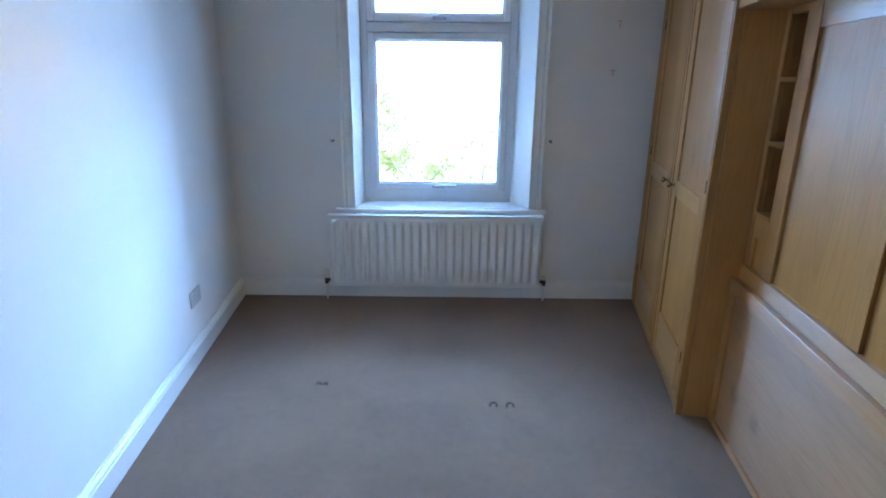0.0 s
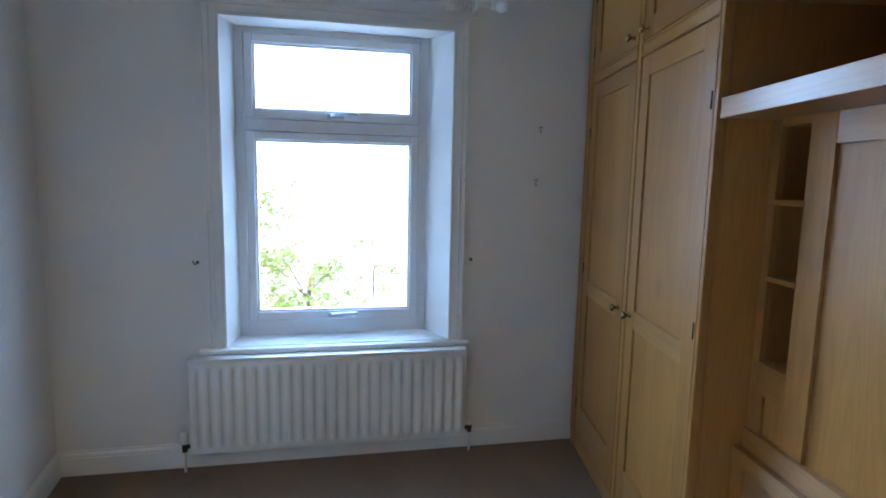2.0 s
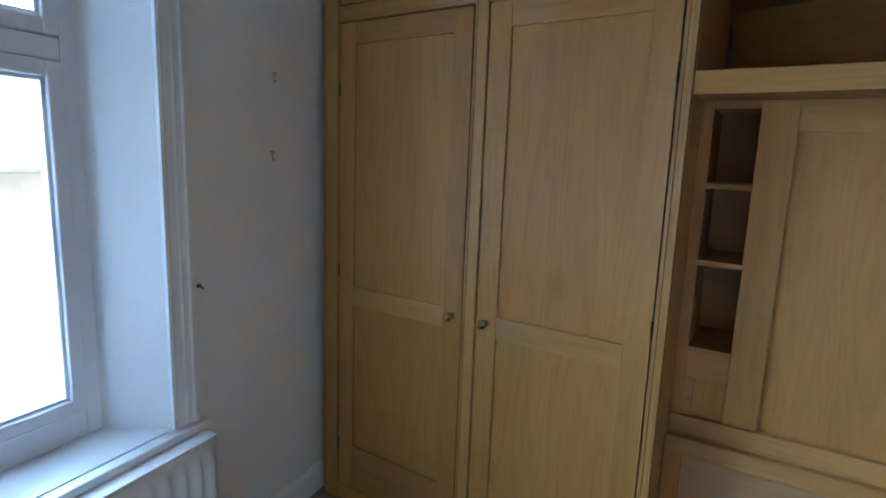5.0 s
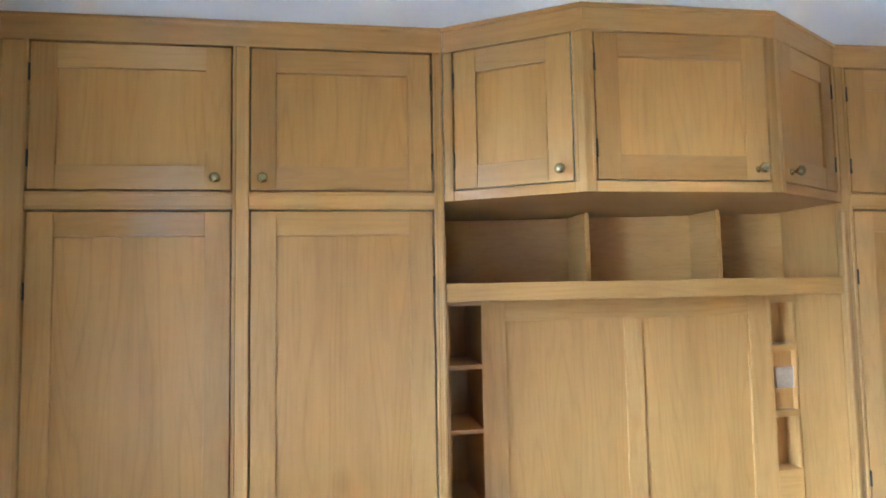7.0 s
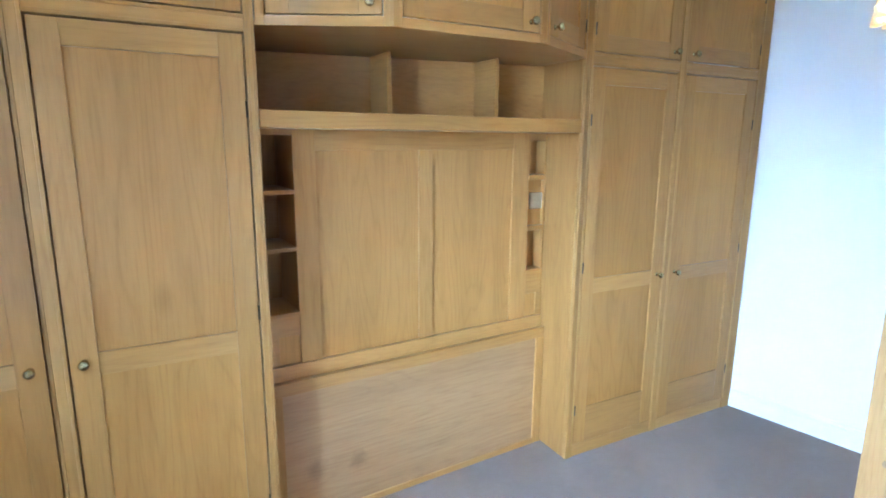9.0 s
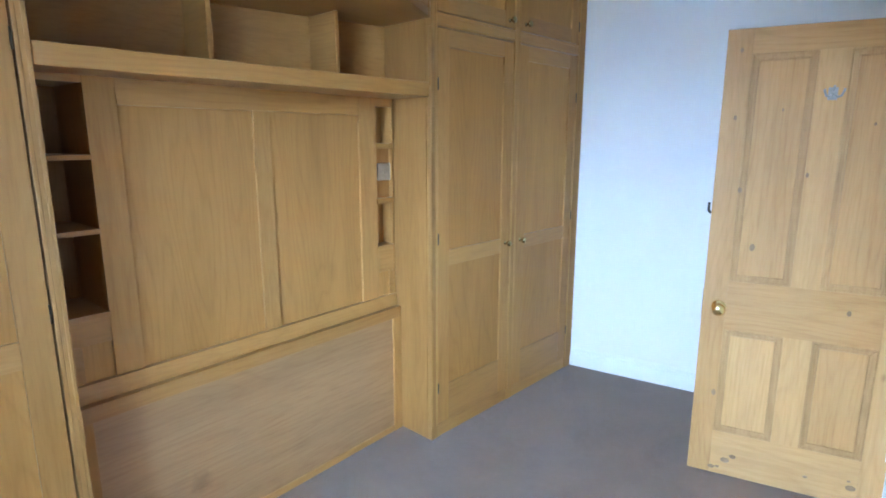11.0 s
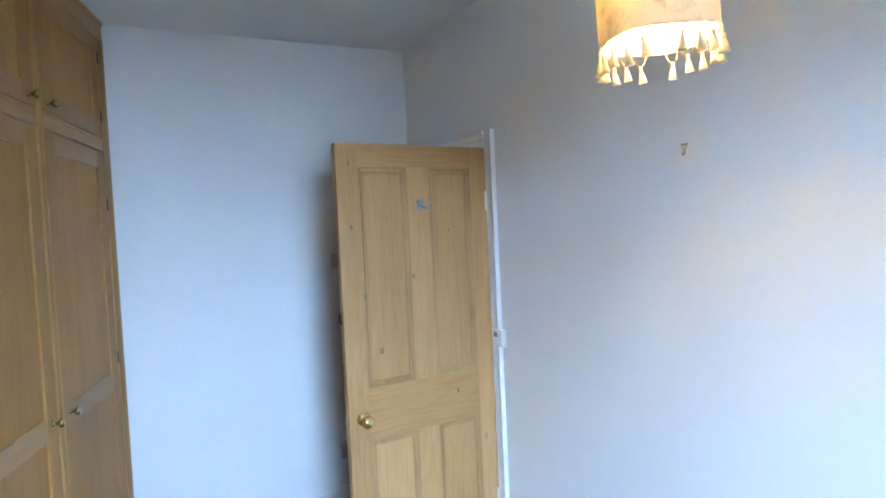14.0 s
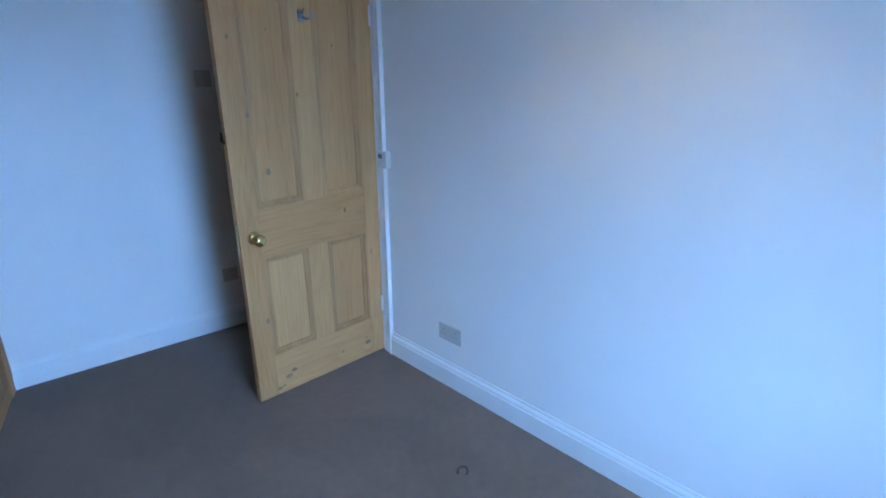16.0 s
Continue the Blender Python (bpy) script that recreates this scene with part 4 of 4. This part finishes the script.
# ---- outdoors, seen through the window ----
def leaf_material():
    m, n, l, b = material("garden_leaves")
    f = noise_tex(n, l, mapped(n, l, (1, 1, 1)), 3.0, 3.0)
    l.new(ramp(n, l, f, [(0.3, (0.10, 0.15, 0.04)), (0.7, (0.22, 0.26, 0.08))]), b.inputs["Base Color"])
    b.inputs["Roughness"].default_value = 0.45
    # sunlit leaves let light through
    t = n.new("ShaderNodeBsdfTranslucent")
    l.new(ramp(n, l, f, [(0.3, (0.26, 0.32, 0.08)), (0.7, (0.50, 0.50, 0.16))]), t.inputs["Color"])
    k = n.new("ShaderNodeMixShader")
    k.inputs["Fac"].default_value = 0.6
    l.new(b.outputs["BSDF"], k.inputs[1])
    l.new(t.outputs["BSDF"], k.inputs[2])
    l.new(k.outputs["Shader"], n["Material Output"].inputs["Surface"])
    return m


LEAF = leaf_material()
BARK = painted("bark", (0.24, 0.19, 0.14), 0.9, 20.0, 0.6, 0.3)
GRASS = painted("pale_gravel_ground", (0.46, 0.45, 0.40), 1.0, 60.0, 0.5, 0.3)
STONE = painted("pale_render", (0.62, 0.60, 0.55), 0.9, 12.0, 0.4, 0.2)
SLATE = painted("pale_grey_slate", (0.42, 0.43, 0.45), 0.7, 14.0, 0.4, 0.2)
SHED = painted("red_brown_boards", (0.52, 0.33, 0.22), 0.7, 18.0, 0.3, 0.2)
GZ = -3.0
tagged(boxes("ground", [((-600, -600, GZ - 0.3), (600, 600, GZ))], [GRASS]), "pale gravel and paving ground", kind="structure")


def tree(x, y, height, spread, seed, leaves):
    rnd = random.Random(seed)
    h = holder("tree", Matrix.Translation((x, y, GZ)))
    tagged(h, "leafy green garden tree beyond the window", "tree", "garden trees")
    bm = bmesh.new()
    add_tube(bm, [(0, 0, 0), (0.05, 0.03, height * 0.3), (0, 0.1, height * 0.6), (0.05, 0, height * 0.85)], 0.045 * spread, 10)
    tips = []
    for i in range(16):
        a, z = rnd.uniform(0, 6.28), height * rnd.uniform(0.35, 0.8)
        r = spread * rnd.uniform(0.5, 1.0)
        tip = Vector((r * math.cos(a), r * math.sin(a), z + rnd.uniform(0.1, 0.3) * height))
        add_tube(bm, [(0, 0.03, z * 0.9), tip * 0.5 + Vector((0, 0, z * 0.45)), tip], 0.010 * spread, 6)
        tips.append(tip)
    finish(bm, "trunk", [BARK], None, h)
    bm = bmesh.new()
    for i in range(leaves):
        c = rnd.choice(tips)
        p = c + Vector((rnd.gauss(0, 0.42), rnd.gauss(0, 0.42), rnd.gauss(0, 0.32))) * spread * 0.42
        s = rnd.uniform(0.05, 0.11)
        q = Euler((rnd.uniform(-1, 1), rnd.uniform(-1, 1), rnd.uniform(0, 6.28))).to_matrix()
        v = [bm.verts.new(p + q @ Vector(k) * s) for k in ((-1, 0, 0), (-0.2, 0.45, 0.1), (1, 0, 0), (-0.2, -0.45, 0.1))]
        bm.faces.new(v)
    tagged(finish(bm, "crown", [LEAF], None, h), "small green leaves", kind="stuff")


tree(-1.7, 9.0, 2.7, 1.15, 3, 1500)
tree(-3.6, 9.6, 4.7, 1.5, 8, 1500)
tree(-0.35, 10.0, 3.1, 0.6, 5, 260)


def outhouse(m, w, d, hgt, roof, wall_mat, label):
    h = holder("house", m)
    tagged(h, label, "house")
    bm = bmesh.new()
    add_box(bm, (-w / 2, -d / 2, 0), (w / 2, d / 2, hgt))
    finish(bm, "wall", [wall_mat], None, h)
    bm = bmesh.new()
    add_profile(bm, [(-d / 2 - 0.3, hgt - 0.05), (d / 2 + 0.3, hgt - 0.05), (0, hgt + roof)], -w / 2 - 0.2, w / 2 + 0.2, 0)
    finish(bm, "roof", [SLATE], None, h)
    boxes("gutter", [((-w / 2 - 0.2, -d / 2 - 0.42, hgt - 0.10), (w / 2 + 0.2, -d / 2 - 0.30, hgt + 0.02))], [GUTTER], None, h, 0.02)
    for k in (-0.3, 0.1):
        boxes("window", [((w * k, -d / 2 - 0.03, hgt * 0.55), (w * k + 1.0, -d / 2 + 0.02, hgt * 0.55 + 1.2))], [GLASS_FAR], None, h)
    boxes("door", [((-w / 2 + 0.15, -d / 2 - 0.04, 0.05), (-w / 2 + 0.75, -d / 2 + 0.02, 2.15))], [SHED], None, h)


GUTTER = painted("grey_gutter_plastic", (0.22, 0.23, 0.24), 0.5, 10.0, 0.02)
# opaque far panes; the reflected sky is put into their pale grey base colour
GLASS_FAR = metal("far_pane_sky_tone", (0.40, 0.42, 0.44), 0.1, 0.0)
outhouse(pose(5.9, 17.6, GZ, 0, 0, 12), 10.6, 6.0, 3.9, 2.0, STONE, "pale stone house with slate roof across the garden")




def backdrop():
    """Added glowing sheet for bright hazy sky far beyond the garden; lights the room."""
    m, n, l, b = material("sky_sheet_glow")
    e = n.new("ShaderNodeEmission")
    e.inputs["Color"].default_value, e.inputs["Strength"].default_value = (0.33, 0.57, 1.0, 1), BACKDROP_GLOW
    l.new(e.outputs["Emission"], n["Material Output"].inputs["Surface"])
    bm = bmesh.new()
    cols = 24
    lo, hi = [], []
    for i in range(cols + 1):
        # span narrowed so less glow falls on the north wardrobe and west wall
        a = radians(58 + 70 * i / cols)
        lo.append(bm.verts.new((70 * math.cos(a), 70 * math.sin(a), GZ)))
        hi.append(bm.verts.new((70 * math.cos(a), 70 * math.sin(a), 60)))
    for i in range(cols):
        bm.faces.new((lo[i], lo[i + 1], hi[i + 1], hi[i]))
    tagged(finish(bm, "backdrop", [m]), "glowing sheet standing in for bright hazy sky in the distance", kind="structure")


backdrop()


# ---- furniture dents in the carpet ----
def carpet_dent(x, y, turn, r):
    bm = bmesh.new()
    pts = [(r * math.cos(radians(a)), 1.4 * r * math.sin(radians(a)), 0.001) for a in range(-30, 211, 30)]
    add_tube(bm, pts, 0.0045, 6)
    ob = finish(bm, "carpet_dent", [DENT], pose(x, y, 0, 0, 0, turn))
    return tagged(ob, "small dark horseshoe for the shade of a dent in the beige carpet", "carpet dent", "carpet dents")


# dark carpet colour paints the shade of the dents, laid as thin raised loops
DENT = painted("dent_shade_carpet", (0.10, 0.07, 0.055), 1.0, 300.0, 0.5, 0.3)
for x, y, a, r in ((0.080, -1.530, 10, 0.010), (0.112, -1.525, -5, 0.010), (0.969, -1.553, 0, 0.017), (1.048, -1.543, 5, 0.017), (0.13, -2.785, 140, 0.020)):
    carpet_dent(x, y, a, r)
